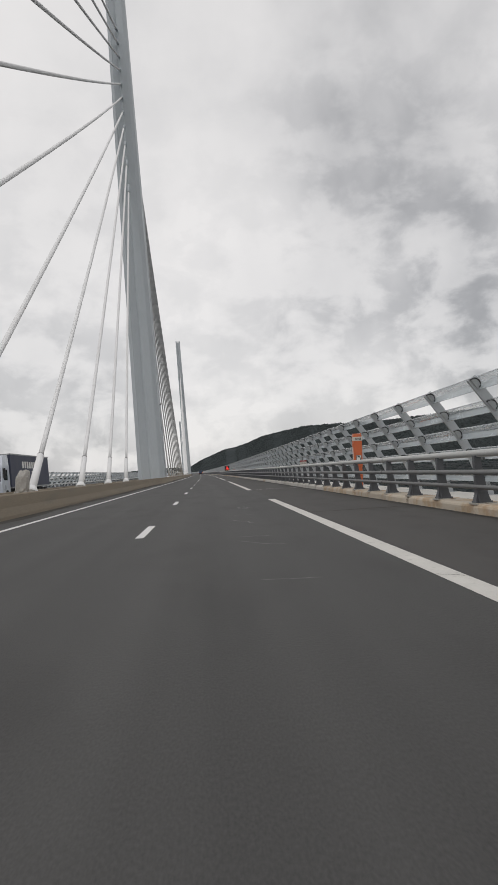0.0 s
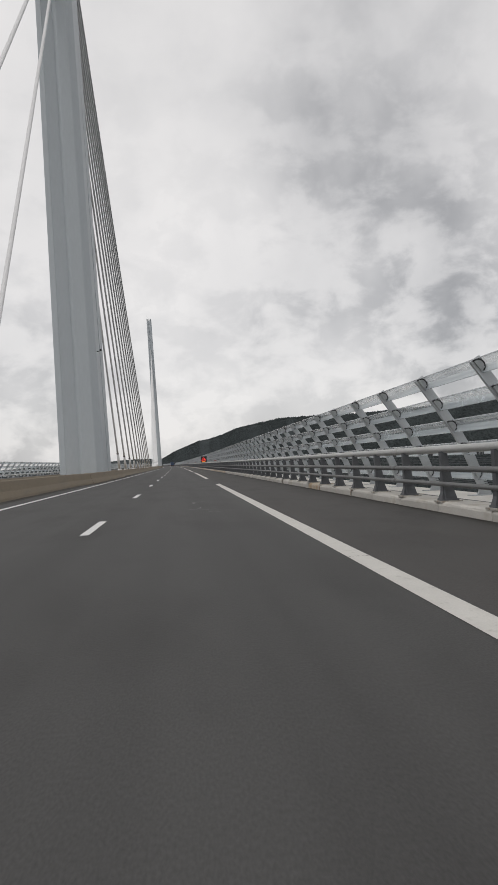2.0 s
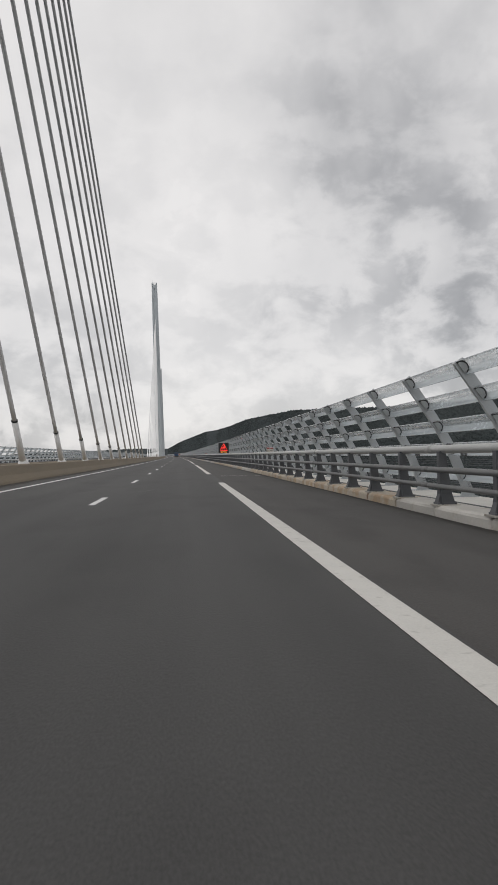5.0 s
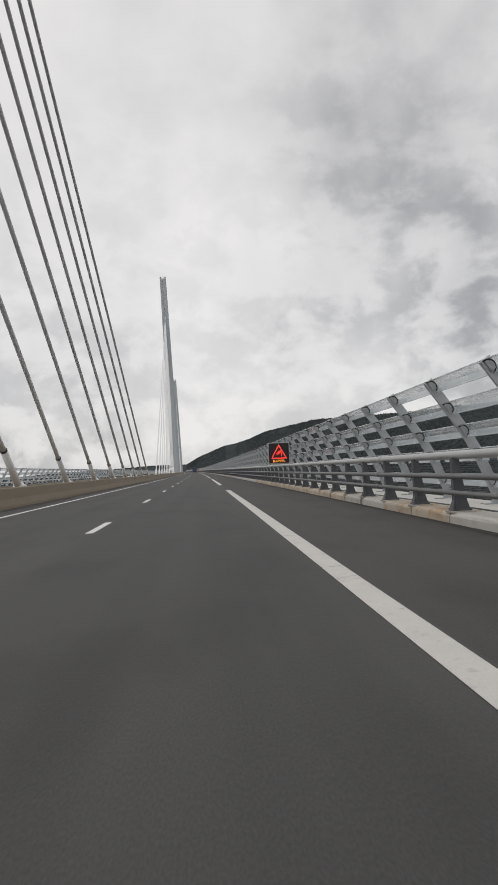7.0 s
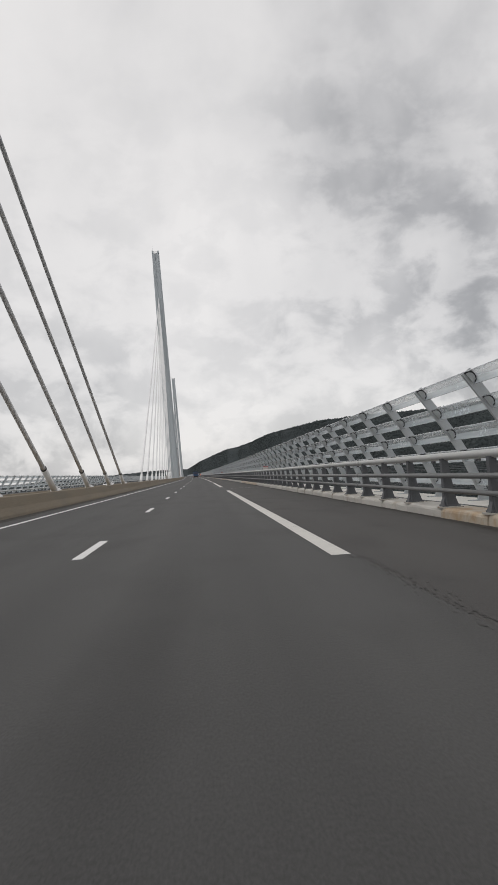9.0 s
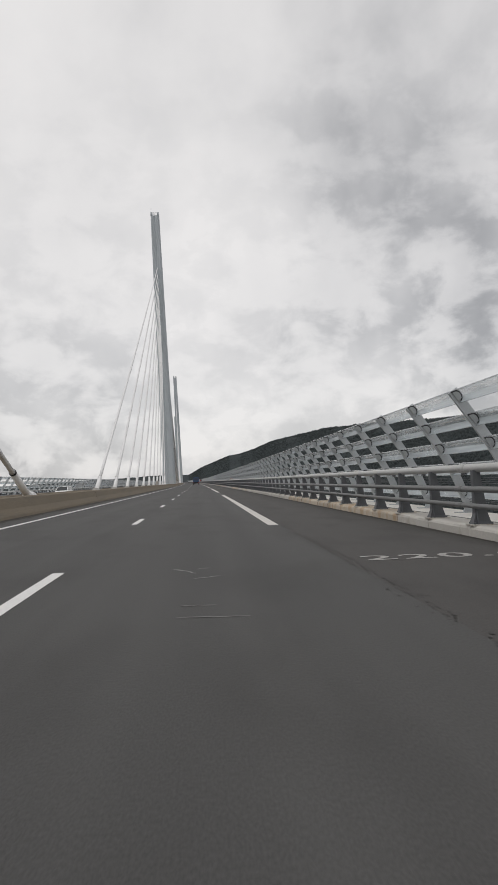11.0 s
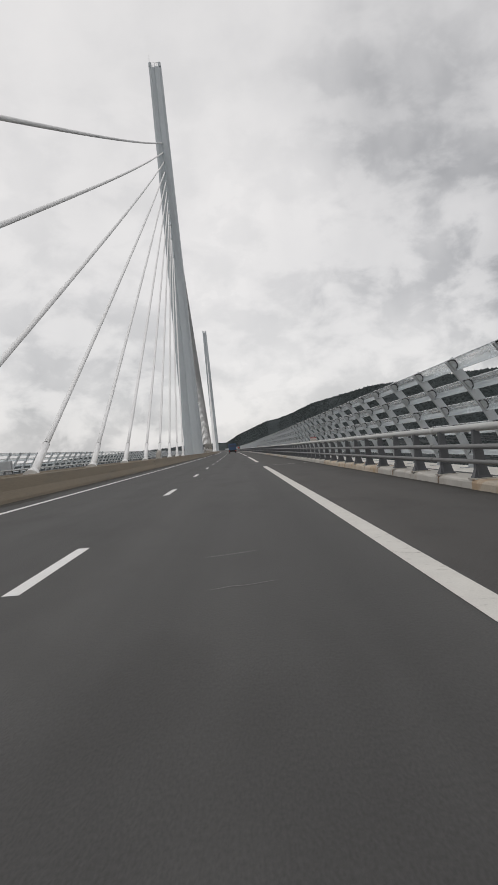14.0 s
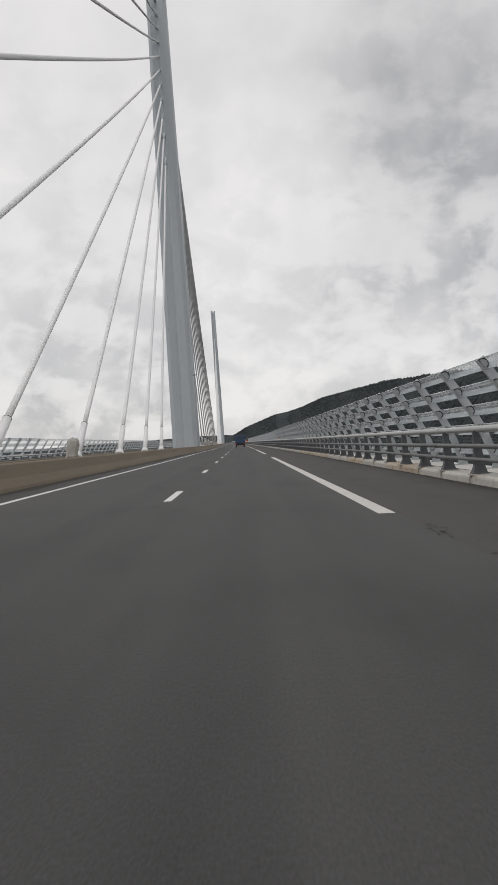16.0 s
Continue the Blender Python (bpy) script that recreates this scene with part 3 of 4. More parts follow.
for mir in (None, MID):
    th = base("safety_rail", label="grey steel bridge safety rail with three round rails", category="guard rail", group="safety rails")
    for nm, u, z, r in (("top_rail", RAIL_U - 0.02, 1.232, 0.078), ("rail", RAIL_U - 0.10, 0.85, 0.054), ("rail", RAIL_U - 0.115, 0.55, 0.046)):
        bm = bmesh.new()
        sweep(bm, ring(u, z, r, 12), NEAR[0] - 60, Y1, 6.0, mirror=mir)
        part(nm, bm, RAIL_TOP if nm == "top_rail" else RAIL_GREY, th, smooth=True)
        if mir is None:
            # splice sleeves where two lengths of rail meet
            bm = bmesh.new()
            tube(bm, (0, -0.16, 0), (0, 0.16, 0), r * 1.10, n=12)
            sleeve = part("splice_sleeve", bm, RAIL_TOP if nm == "top_rail" else RAIL_GREY, th, m=on_deck(u, RAIL_0 + 0.62, z))
            for k2 in range(1, 33):
                again("splice_sleeve", sleeve.data, th, on_deck(u, RAIL_0 + 0.62 + 5 * RAIL_S * k2, z))
    y = RAIL_0 + RAIL_S * math.ceil((NEAR[0] - RAIL_0) / RAIL_S)
    rest = bmesh.new()
    while y < 1200:
        m = turned(RAIL_U, y, KERB_H, mir)
        if y < NEAR[1]:
            again("post", post_me, th, m)
        else:
            b2 = [rest.verts.new(m @ Vector(p)) for p in ((-0.12, -0.07, 0), (0.12, -0.07, 0), (0.12, 0.07, 0), (-0.12, 0.07, 0), (-0.12, -0.06, 0.98), (0.01, -0.06, 0.98), (0.01, 0.06, 0.98), (-0.12, 0.06, 0.98))]
            for q in ((0, 1, 5, 4), (1, 2, 6, 5), (2, 3, 7, 6), (3, 0, 4, 7), (4, 5, 6, 7)):
                rest.faces.new([b2[j] for j in q])
        y += RAIL_S
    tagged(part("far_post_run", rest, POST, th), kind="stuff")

# ------------------------------------------------------------ wind screens
SCR_S, SCR_0 = 3.3862, 1.987
CURVE = [(7.62, 0.03), (7.61, 0.06), (7.59, 0.12), (7.57, 0.18), (7.55, 0.25), (7.43, 0.50), (7.279, 0.881), (7.074, 1.346), (6.793, 1.842), (6.426, 2.393), (6.062, 2.90), (5.925, 3.09)]
SLATS = [(6.05, 2.945), (6.43, 2.40), (6.79, 1.84), (7.115, 1.26), (7.40, 0.61)]
PU = 6.8                        # the origin of a bay


def slope_at(z):
    for (u0, z0), (u1, z1) in zip(CURVE, CURVE[1:]):
        if z0 <= z <= z1:
            return math.atan2(z1 - z0, u1 - u0)
    return radians(125)


def screen_post_mesh():
    bm = bmesh.new()
    secs = []
    for i, (u, z) in enumerate(CURVE):
        a = CURVE[max(i - 1, 0)]
        b2 = CURVE[min(i + 1, len(CURVE) - 1)]
        t = Vector((b2[0] - a[0], 0, b2[1] - a[1])).normalized()
        nrm = Vector((t.z, 0, -t.x))
        w = 0.15
        foot = (0.42, 0.31, 0.205, 0.14, 0.11)[i] if i < 5 else 0.092
        c = Vector((u - PU, 0, z))
        secs.append([c - foot * nrm + Vector((0, -0.045, 0)), c + w * nrm + Vector((0, -0.045, 0)), c + w * nrm + Vector((0, 0.045, 0)), c - foot * nrm + Vector((0, 0.045, 0))])
    loft(bm, secs)
    box(bm, 7.18 - PU, 7.85 - PU, -0.14, 0.14, 0.02, 0.05)
    me = bpy.data.meshes.new("post")
    bm.normal_update()
    bm.to_mesh(me)
    bm.free()
    me.materials.append(SCREEN_POST)
    return me


RAD = 0.175


def arc(u, z, r, n, lo=-95, hi=95):
    """Points of an arc that bulges away from the road, square to the post."""
    a0 = slope_at(z) - math.pi / 2
    return [(u - PU + r * math.cos(a0 + radians(lo + (hi - lo) * i / n)), z + r * math.sin(a0 + radians(lo + (hi - lo) * i / n))) for i in range(n + 1)]


def slat_mesh(u, z):
    """A trough of bent acrylic, one bay long."""
    bm = bmesh.new()
    o, i2 = arc(u - 0.05, z, RAD, 8), arc(u - 0.05, z, RAD - 0.012, 8)
    prof = o + i2[::-1]
    last = None
    for y in (0.05, SCR_S - 0.05):
        r = [bm.verts.new((a, y, b2)) for a, b2 in prof]
        if last:
            for j in range(len(r)):
                k2 = (j + 1) % len(r)
                f = bm.faces.new((last[j], last[k2], r[k2], r[j]))
                f.smooth = j not in (8, 17)
                f.material_index = 1 if j < 3 or 14 <= j < 17 else 0
        last = r
    bmesh.ops.recalc_face_normals(bm, faces=bm.faces)
    me = bpy.data.meshes.new("slat")
    bm.to_mesh(me)
    bm.free()
    me.materials.append(ACRYLIC), me.materials.append(MILKY)
    return me


def cap_mesh(u, z):
    """The D-shaped clamp that holds a slat's end, with its black rubber edge and two bolts."""
    bm = bmesh.new()

    def plate(r, y0, y1, mat):
        pts = arc(u - 0.05, z, r, 10, *((-95, 95) if mat == 0 else (-68, 98)))
        v0, v1 = [bm.verts.new((a, y0, b2)) for a, b2 in pts], [bm.verts.new((a, y1, b2)) for a, b2 in pts]
        fs = [bm.faces.new(v0[::-1]), bm.faces.new(v1)]
        for j in range(len(pts)):
            k2 = (j + 1) % len(pts)
            fs.append(bm.faces.new((v0[j], v0[k2], v1[k2], v1[j])))
        for f in fs:
            f.material_index = mat

    plate(RAD - 0.010, -0.082, -0.05, 1)
    plate(RAD - 0.048, -0.10, -0.055, 0)
    a0 = slope_at(z) - math.pi / 2
    for s in (-1, 1):
        c = Vector((u - PU + 0.0 + 0.05 * math.cos(a0) - s * 0.06 * math.sin(a0), -0.085, z + 0.05 * math.sin(a0) + s * 0.06 * math.cos(a0)))
        tube(bm, c, c + Vector((0, -0.02, 0)), 0.016, n=6)
    bmesh.ops.recalc_face_normals(bm, faces=bm.faces)
    me = bpy.data.meshes.new("end_clamp")
    bm.to_mesh(me)
    bm.free()
    me.materials.append(CAP), me.materials.append(RUBBER)
    return me


scr_post = screen_post_mesh()
slat_me = [slat_mesh(u, z) for u, z in SLATS]
cap_me = [cap_mesh(u, z) for u, z in SLATS]
bm = bmesh.new()
for z in (0.24, 0.29, 0.34, 0.39, 0.86, 0.91, 0.96, 1.01):
    u = 7.62 - 0.28 * z
    box(bm, u - PU + 0.06, u - PU + 0.075, 0.02, SCR_S - 0.02, z - 0.007, z + 0.007)
grille_me = bpy.data.meshes.new("grille")
bm.normal_update()
bm.to_mesh(grille_me)
bm.free()
grille_me.materials.append(POST)


def mark_mesh(u, z):
    """A black comb-shaped mark on a slat: short bars under one thin line."""
    bm = bmesh.new()
    line = [(2.24, 0.035), (2.66, 0.035)]
    for k2 in range(4, -1, -1):
        y = 2.25 + 0.085 * k2
        line += [(y + 0.045, 0.026), (y + 0.045, -0.035), (y, -0.035), (y, 0.026)]
    loft(bm, [[(u - PU + dx, y, z + dz) for y, dz in line] for dx in (-0.012, 0.0)])
    me = bpy.data.meshes.new("comb_mark")
    bm.normal_update()
    bm.to_mesh(me)
    bm.free()
    me.materials.append(INK)
    return me


mark_me = [mark_mesh(7.10, 1.13), mark_mesh(7.40, 0.66)]


def bay_master(caps):
    th = base("wind_screen_bay", label="curved grey post carrying five clear acrylic wind slats", category="wind screen", group="wind screen bays")
    again("post", scr_post, th, Matrix.Identity(4))
    for me in slat_me:
        again("slat", me, th, Matrix.Identity(4))
    if caps:
        again("grille", grille_me, th, Matrix.Identity(4))
        for me in mark_me:
            again("comb_mark", me, th, Matrix.Identity(4))
        for me in cap_me:
            again("end_clamp", me, th, Matrix.Identity(4))
    return th


for mir, y_end in ((None, NEAR[1]), (MID, 420.0)):
    first = None
    y = SCR_0 + SCR_S * math.ceil((-12.0 - SCR_0) / SCR_S)
    while y < y_end:
        m = turned(PU, y, 0.0, mir)
        if first is None:
            first = bay_master(mir is None)
            first.matrix_basis = m
        else:
            copy_thing(first, m)
        y += SCR_S
    posts, slats = bmesh.new(), bmesh.new()
    while y < 1250:
        m = turned(PU, y, 0.0, mir)
        v = []
        for u, z in CURVE[::2]:
            v.append([posts.verts.new(m @ Vector((u - PU + dx, -0.02, z))) for dx in (-0.11, 0.11)])
        for a, b2 in zip(v, v[1:]):
            posts.faces.new((a[0], a[1], b2[1], b2[0]))
        for u, z in SLATS:
            pr = arc(u - 0.05, z, RAD, 3)
            a = [slats.verts.new(m @ Vector((p, 0, q))) for p, q in pr]
            b2 = [slats.verts.new(m @ Vector((p, SCR_S, q))) for p, q in pr]
            for j in range(3):
                slats.faces.new((a[j], a[j + 1], b2[j + 1], b2[j]))
        y += SCR_S
    th = base("wind_screen", label="far run of grey posts with clear acrylic slats", category="wind screen", kind="stuff")
    tagged(part("posts", posts, SCREEN_POST, th), kind="stuff")
    tagged(part("slats", slats, ACRYLIC, th), kind="stuff")

# deck ledge behind the safety rail
for mir in (None, MID):
    bm = bmesh.new()
    sweep(bm, [(KERB_U + 0.62, -0.1), (KERB_U + 0.62, 0.03), (7.95, 0.03), (7.95, -0.1)], Y0, Y1, mirror=mir)
    tagged(part("deck_edge", bm, LEDGE), "pale concrete ledge between kerb and wind screen", "deck edge", kind="structure")

# flat dark strip that stands for the shade in the gap behind the kerb
bm = bmesh.new()
sweep(bm, [(6.36, 0.02), (6.36, 0.036), (6.54, 0.036), (6.54, 0.02)], Y0, 560.0)
tagged(part("gap_shade_strip", bm, RUBBER), "dark strip painted as gap shade along the concrete ledge", "drain", kind="structure")

# ------------------------------------------------------------ signs, telephone and small things beside the road
FACE = Matrix.Rotation(math.pi / 2, 4, "X")        # lettering turned to face the oncoming driver


def message_sign(y, lit=True):
    """Electronic warning sign: grey case on two brackets and a pole, black face, lamps for a triangle and a word."""
    th = base("message_sign", on_deck(5.21, y, 0.0) @ Matrix.Diagonal((1.03, 1.0, 1.03, 1.0)), label="black electronic warning sign with lit red triangle and amber word", category="road sign", group="message signs")
    bm = bmesh.new()
    box(bm, -0.65, 0.65, 0.0, 0.22, 1.33, 2.62, 0.012)
    part("case", bm, STEEL, th, "grey metal case")
    bm = bmesh.new()
    box(bm, -0.61, 0.61, -0.012, 0.004, 1.37, 2.58)
    part("face", bm, SIGN_FACE, th, "black lamp panel")
    bm = bmesh.new()
    tube(bm, (0.45, 0.34, 0.0), (0.45, 0.34, 2.4), 0.06, n=10)
    part("pole", bm, STEEL, th)
    for z in (1.55, 2.3):
        bm = bmesh.new()
        box(bm, 0.39, 0.51, 0.2, 0.36, z, z + 0.07)
        part("bracket", bm, STEEL, th)

    def lamps(name, pts, mat, r, gap, lbl):
        """Lamps in a row along a broken line."""
        b = bmesh.new()
        for (x0, z0), (x1, z1) in zip(pts, pts[1:]):
            d = math.hypot(x1 - x0, z1 - z0)
            n = max(1, int(d / gap))
            for i in range(n + 1):
                x, z = x0 + (x1 - x0) * i / n, z0 + (z1 - z0) * i / n
                box(b, x - r, x + r, -0.022, -0.01, z - r, z + r)
        return part(name, b, mat, th, lbl)

    lamps("lamp_triangle", [(-0.46, 1.66), (0.0, 2.48), (0.46, 1.66), (-0.46, 1.66)], LED_RED, 0.014, 0.040, "red lamps in a triangle")
    lamps("lamp_triangle", [(-0.42, 1.69), (0.0, 2.43), (0.42, 1.69), (-0.42, 1.69)], LED_RED, 0.012, 0.045, "red lamps in a triangle")
    lamps("lamp_windsock", [(0.16, 1.80), (0.13, 2.12), (-0.02, 2.10), (-0.17, 1.92), (-0.12, 1.86), (0.05, 2.0), (0.13, 2.12)], LED_RED, 0.015, 0.045, "red lamps in the shape of a windsock")
    lamps("lamp_windsock", [(-0.06, 2.04), (-0.02, 1.95), (0.02, 2.08), (0.06, 2.01)], LED_RED, 0.013, 0.045, "red lamps in the shape of a windsock")
    write("word", "RAPPEL", 0.23, LED_AMBER, th, Matrix.Translation((0, -0.016, 1.49)) @ FACE, "amber lamp lettering")
    return th


message_sign(187.4)
message_sign(700.0)


def distance_plate(y, word):
    th = base("distance_plate", on_deck(4.98, y, 1.24), label="small red and white motorway distance plate on the rail", category="sign", group="distance plates")
    bm = bmesh.new()
    box(bm, -0.19, 0.19, -0.01, 0.01, 0.06, 0.32, 0.004)
    part("plate", bm, PALE, th)
    bm = bmesh.new()
    box(bm, -0.186, 0.186, -0.016, -0.009, 0.235, 0.316)
    part("red_band", bm, RED, th, "red enamel band")
    write("route_number", "A75", 0.075, WHITE, th, Matrix.Translation((0, -0.018, 0.275)) @ FACE)
    write("distance", word, 0.105, INK, th, Matrix.Translation((0, -0.014, 0.145)) @ FACE)
    bm = bmesh.new()
    box(bm, -0.02, 0.02, 0.008, 0.03, -0.02, 0.28)
    part("clip", bm, STEEL, th)
    return th


for n, word in enumerate(("220,400", "220,500", "220,600", "220,700", "220,800")):
    distance_plate(42.36 + 98.6 * n, word)
for n, word in enumerate(("220.4", "220.5", "220.6", "220.7", "220.8")):
    y = 42.75 + 98.5 * n
    cu = bpy.data.curves.new("painted_distance", "FONT")
    cu.body, cu.size, cu.space_character, cu.offset = word, 0.78, 1.10, 0.008
    tmp = bpy.data.objects.new("painted_distance", cu)
    me = bpy.data.meshes.new_from_object(tmp)
    bpy.data.objects.remove(tmp)
    me.materials.clear()
    me.materials.append(WORN)
    ob = new("painted_distance", me)
    ob.matrix_basis = on_deck(2.14, y - 0.5, 0.005) @ Matrix.Diagonal((1.28, 0.92, 1.0, 1.0))
    tagged(ob, "worn white distance figures painted on the shoulder", "road marking", "painted distances", "structure")


def telephone(y):
    """Roadside emergency telephone: tapered orange column, side door, pale number band, pictogram."""
    th = base("emergency_telephone", on_deck(5.26, y, 0.03) @ Matrix.Diagonal((0.80, 0.95, 1.05, 1.0)), label="orange roadside emergency telephone behind the safety rail", category="telephone")
    bm = bmesh.new()
    secs = []
    for z, w, d in ((0.0, 0.15, 0.13), (0.95, 0.16, 0.14), (1.05, 0.185, 0.16), (2.12, 0.20, 0.17), (2.2, 0.185, 0.155)):
        secs.append([(-w, -d + 0.03, z), (-w + 0.04, -d, z), (w - 0.04, -d, z), (w, -d + 0.03, z), (w, d, z), (-w, d, z)])
    loft(bm, secs)
    part("column", bm, ORANGE, th)
    bm = bmesh.new()
    box(bm, -0.225, -0.185, -0.12, 0.12, 1.1, 1.86, 0.01)
    part("door", bm, ORANGE, th, "orange side door with pale speaker panel")
    bm = bmesh.new()
    box(bm, -0.232, -0.222, -0.07, 0.07, 1.25, 1.7)
    part("speaker_panel", bm, PALE, th, "pale grey panel")
    bm = bmesh.new()
    box(bm, -0.205, 0.205, -0.178, 0.12, 1.93, 2.08, 0.006)
    part("number_band", bm, PALE, th, "pale grey band")
    for i in range(5):
        bm = bmesh.new()
        box(bm, -0.115 + 0.055 * i, -0.08 + 0.055 * i, -0.184, -0.176, 1.965, 2.045)
        part("bar", bm, INK, th)
    bm = bmesh.new()
    box(bm, -0.125, 0.125, -0.172, -0.15, 1.14, 1.40)
    part("pictogram", bm, INK, th, "black framed pictogram")
    bm = bmesh.new()
    box(bm, -0.108, 0.108, -0.178, -0.17, 1.155, 1.385)
    part("pictogram_field", bm, WHITE, th, "white field")
    bm = bmesh.new()
    pts = [(-0.06, 1.34), (-0.02, 1.36), (0.04, 1.33), (0.075, 1.27), (0.07, 1.23)]
    for (x0, z0), (x1, z1) in zip(pts, pts[1:]):
        tube(bm, (x0, -0.18, z0), (x1, -0.18, z1), 0.02, n=6)
    part("handset", bm, INK, th, "black telephone handset sign")
    write("sos", "SOS", 0.075, INK, th, Matrix.Translation((-0.04, -0.182, 1.195)) @ FACE)
    bm = bmesh.new()
    box(bm, -0.22, 0.22, -0.2, 0.2, -0.01, 0.03)
    part("base_plate", bm, STEEL, th)
    return th


telephone(29.0)


def covered_box(y):
    """A grey cover tied over a fitting on the median."""
    bm = bmesh.new()
    bmesh.ops.create_icosphere(bm, subdivisions=4, radius=1.0)
    for v in bm.verts:
        p = v.co.copy()
        k2 = 1 + 0.20 * noise.noise(p * 2.2 + Vector((y, 0, 0))) + 0.16 * noise.noise(p * 4.5 + Vector((0, y, 3))) + 0.07 * noise.noise(p * 11)
        q = Vector((math.copysign(abs(p.x) ** 0.6, p.x), math.copysign(abs(p.y) ** 0.6, p.y), math.copysign(abs(p.z) ** 0.55, p.z))) * k2
        skirt = 1.0 + 0.32 * max(0, -0.72 - q.z) * 3
        v.co = Vector((q.x * 0.27 * skirt + 0.08 * q.z, q.y * 0.26 * skirt, 0.50 + q.z * 0.52))
    bmesh.ops.delete(bm, geom=[f for f in bm.faces if f.calc_center_median().z < 0.0], context="FACES")
    return tagged(part("covered_fitting", bm, GREY_CLOTH, m=on_deck(MID + 0.05, y, 0.6), smooth=True), "grey cloth cover wrapped round a fitting on the median", "cover", "covered fittings")


covered_box(33.0)
covered_box(373.0)

th = base("roadside_cabinet", on_deck(-22.9, 364.4, 0.1), label="grey metal equipment cabinet beside the far carriageway", category="cabinet")
bm = bmesh.new()
box(bm, -0.55, 0.55, -0.3, 0.3, 0.0, 2.1, 0.02)
part("body", bm, STEEL, th)
for x in (-0.54, 0.01):
    bm = bmesh.new()
    box(bm, x, x + 0.53, -0.325, -0.3, 0.08, 2.03, 0.006)
    d = part("door", bm, STEEL, th)
    bm = bmesh.new()
    box(bm, x + 0.24, x + 0.28, -0.345, -0.322, 0.75, 0.95)
    part("handle", bm, RUBBER, d, "black handle")


# ------------------------------------------------------------ vehicles
def wheel(th, x, y, r, w):
    bm = bmesh.new()
    s = 1 if x > 0 else -1
    tube(bm, (x, y, r), (x + s * w, y, r), r, n=20)
    t = part("wheel", bm, TYRE, th)
    bm = bmesh.new()
    tube(bm, (x + s * (w - 0.02), y, r), (x + s * (w + 0.02), y, r), r * 0.55, n=14)
    part("rim", bm, STEEL, t, "grey steel rim")


def articulated_lorry(m):
    """Tractor and curtain-sided trailer; its front faces -y."""
    th = base("articulated_lorry", m, label="pale blue articulated lorry with dark blue curtain-sided trailer", category="lorry")
    bm = bmesh.new()
    box(bm, -1.25, 1.25, 2.6, 16.1, 1.15, 3.92, 0.05)
    part("trailer", bm, TARP, th, "dark blue tarpaulin sides")
    bm = bmesh.new()
    for z in (1.13, 3.9):
        box(bm, -1.27, 1.27, 2.58, 16.12, z - 0.05, z + 0.06)
    part("trailer_frame", bm, STEEL, th)
    for i in range(8):
        bm = bmesh.new()
        box(bm, 1.252, 1.262, 6.2 + 0.78 * i, 6.72 + 0.78 * i, 2.75, 3.35)
        part("bar", bm, WHITE, th, "pale bar in place of lettering")
    for i in range(5):
        bm = bmesh.new()
        box(bm, 1.252, 1.262, 9.3 + 0.5 * i, 9.7 + 0.5 * i, 2.3, 2.52)
        part("bar", bm, WHITE, th, "pale bar in place of lettering")
    bm = bmesh.new()
    loft(bm, [[(-1.22, 0.06, 0.4), (1.22, 0.06, 0.4), (1.22, 2.1, 0.4), (-1.22, 2.1, 0.4)], [(-1.24, 0.0, 1.5), (1.24, 0.0, 1.5), (1.24, 2.15, 1.5), (-1.24, 2.15, 1.5)],
              [(-1.2, 0.35, 3.0), (1.2, 0.35, 3.0), (1.2, 2.2, 3.0), (-1.2, 2.2, 3.0)], [(-1.1, 0.95, 3.75), (1.1, 0.95, 3.75), (1.15, 2.2, 3.85), (-1.15, 2.2, 3.85)]])
    cab = part("cab", bm, CAB, th, "pale blue cab")
    bm = bmesh.new()
    loft(bm, [[(-1.1, 0.01, 1.65), (1.1, 0.01, 1.65), (1.1, 0.05, 1.65), (-1.1, 0.05, 1.65)], [(-1.08, 0.27, 2.75), (1.08, 0.27, 2.75), (1.08, 0.33, 2.75), (-1.08, 0.33, 2.75)]])
    part("windscreen", bm, GLASS, cab, "dark glass")
    for s in (-1, 1):
        bm = bmesh.new()
        box(bm, s * 1.235 - 0.012, s * 1.235 + 0.012, 0.55, 1.5, 1.75, 2.6)
        part("side_window", bm, GLASS, cab, "dark glass")
        bm = bmesh.new()
        box(bm, s * 1.42 - 0.1, s * 1.42 + 0.1, 0.05, 0.2, 1.9, 2.7, 0.02)
        part("mirror", bm, RUBBER, cab)
        for y in (1.2, 4.1, 12.0, 13.3, 14.6):
            wheel(th, s * 0.95, y, 0.5, 0.28)
    bm = bmesh.new()
    box(bm, -0.45, 0.45, 0.6, 15.9, 0.75, 1.1)
    part("chassis", bm, RUBBER, th)
    return th


articulated_lorry(on_deck(-17.9, 57.8))


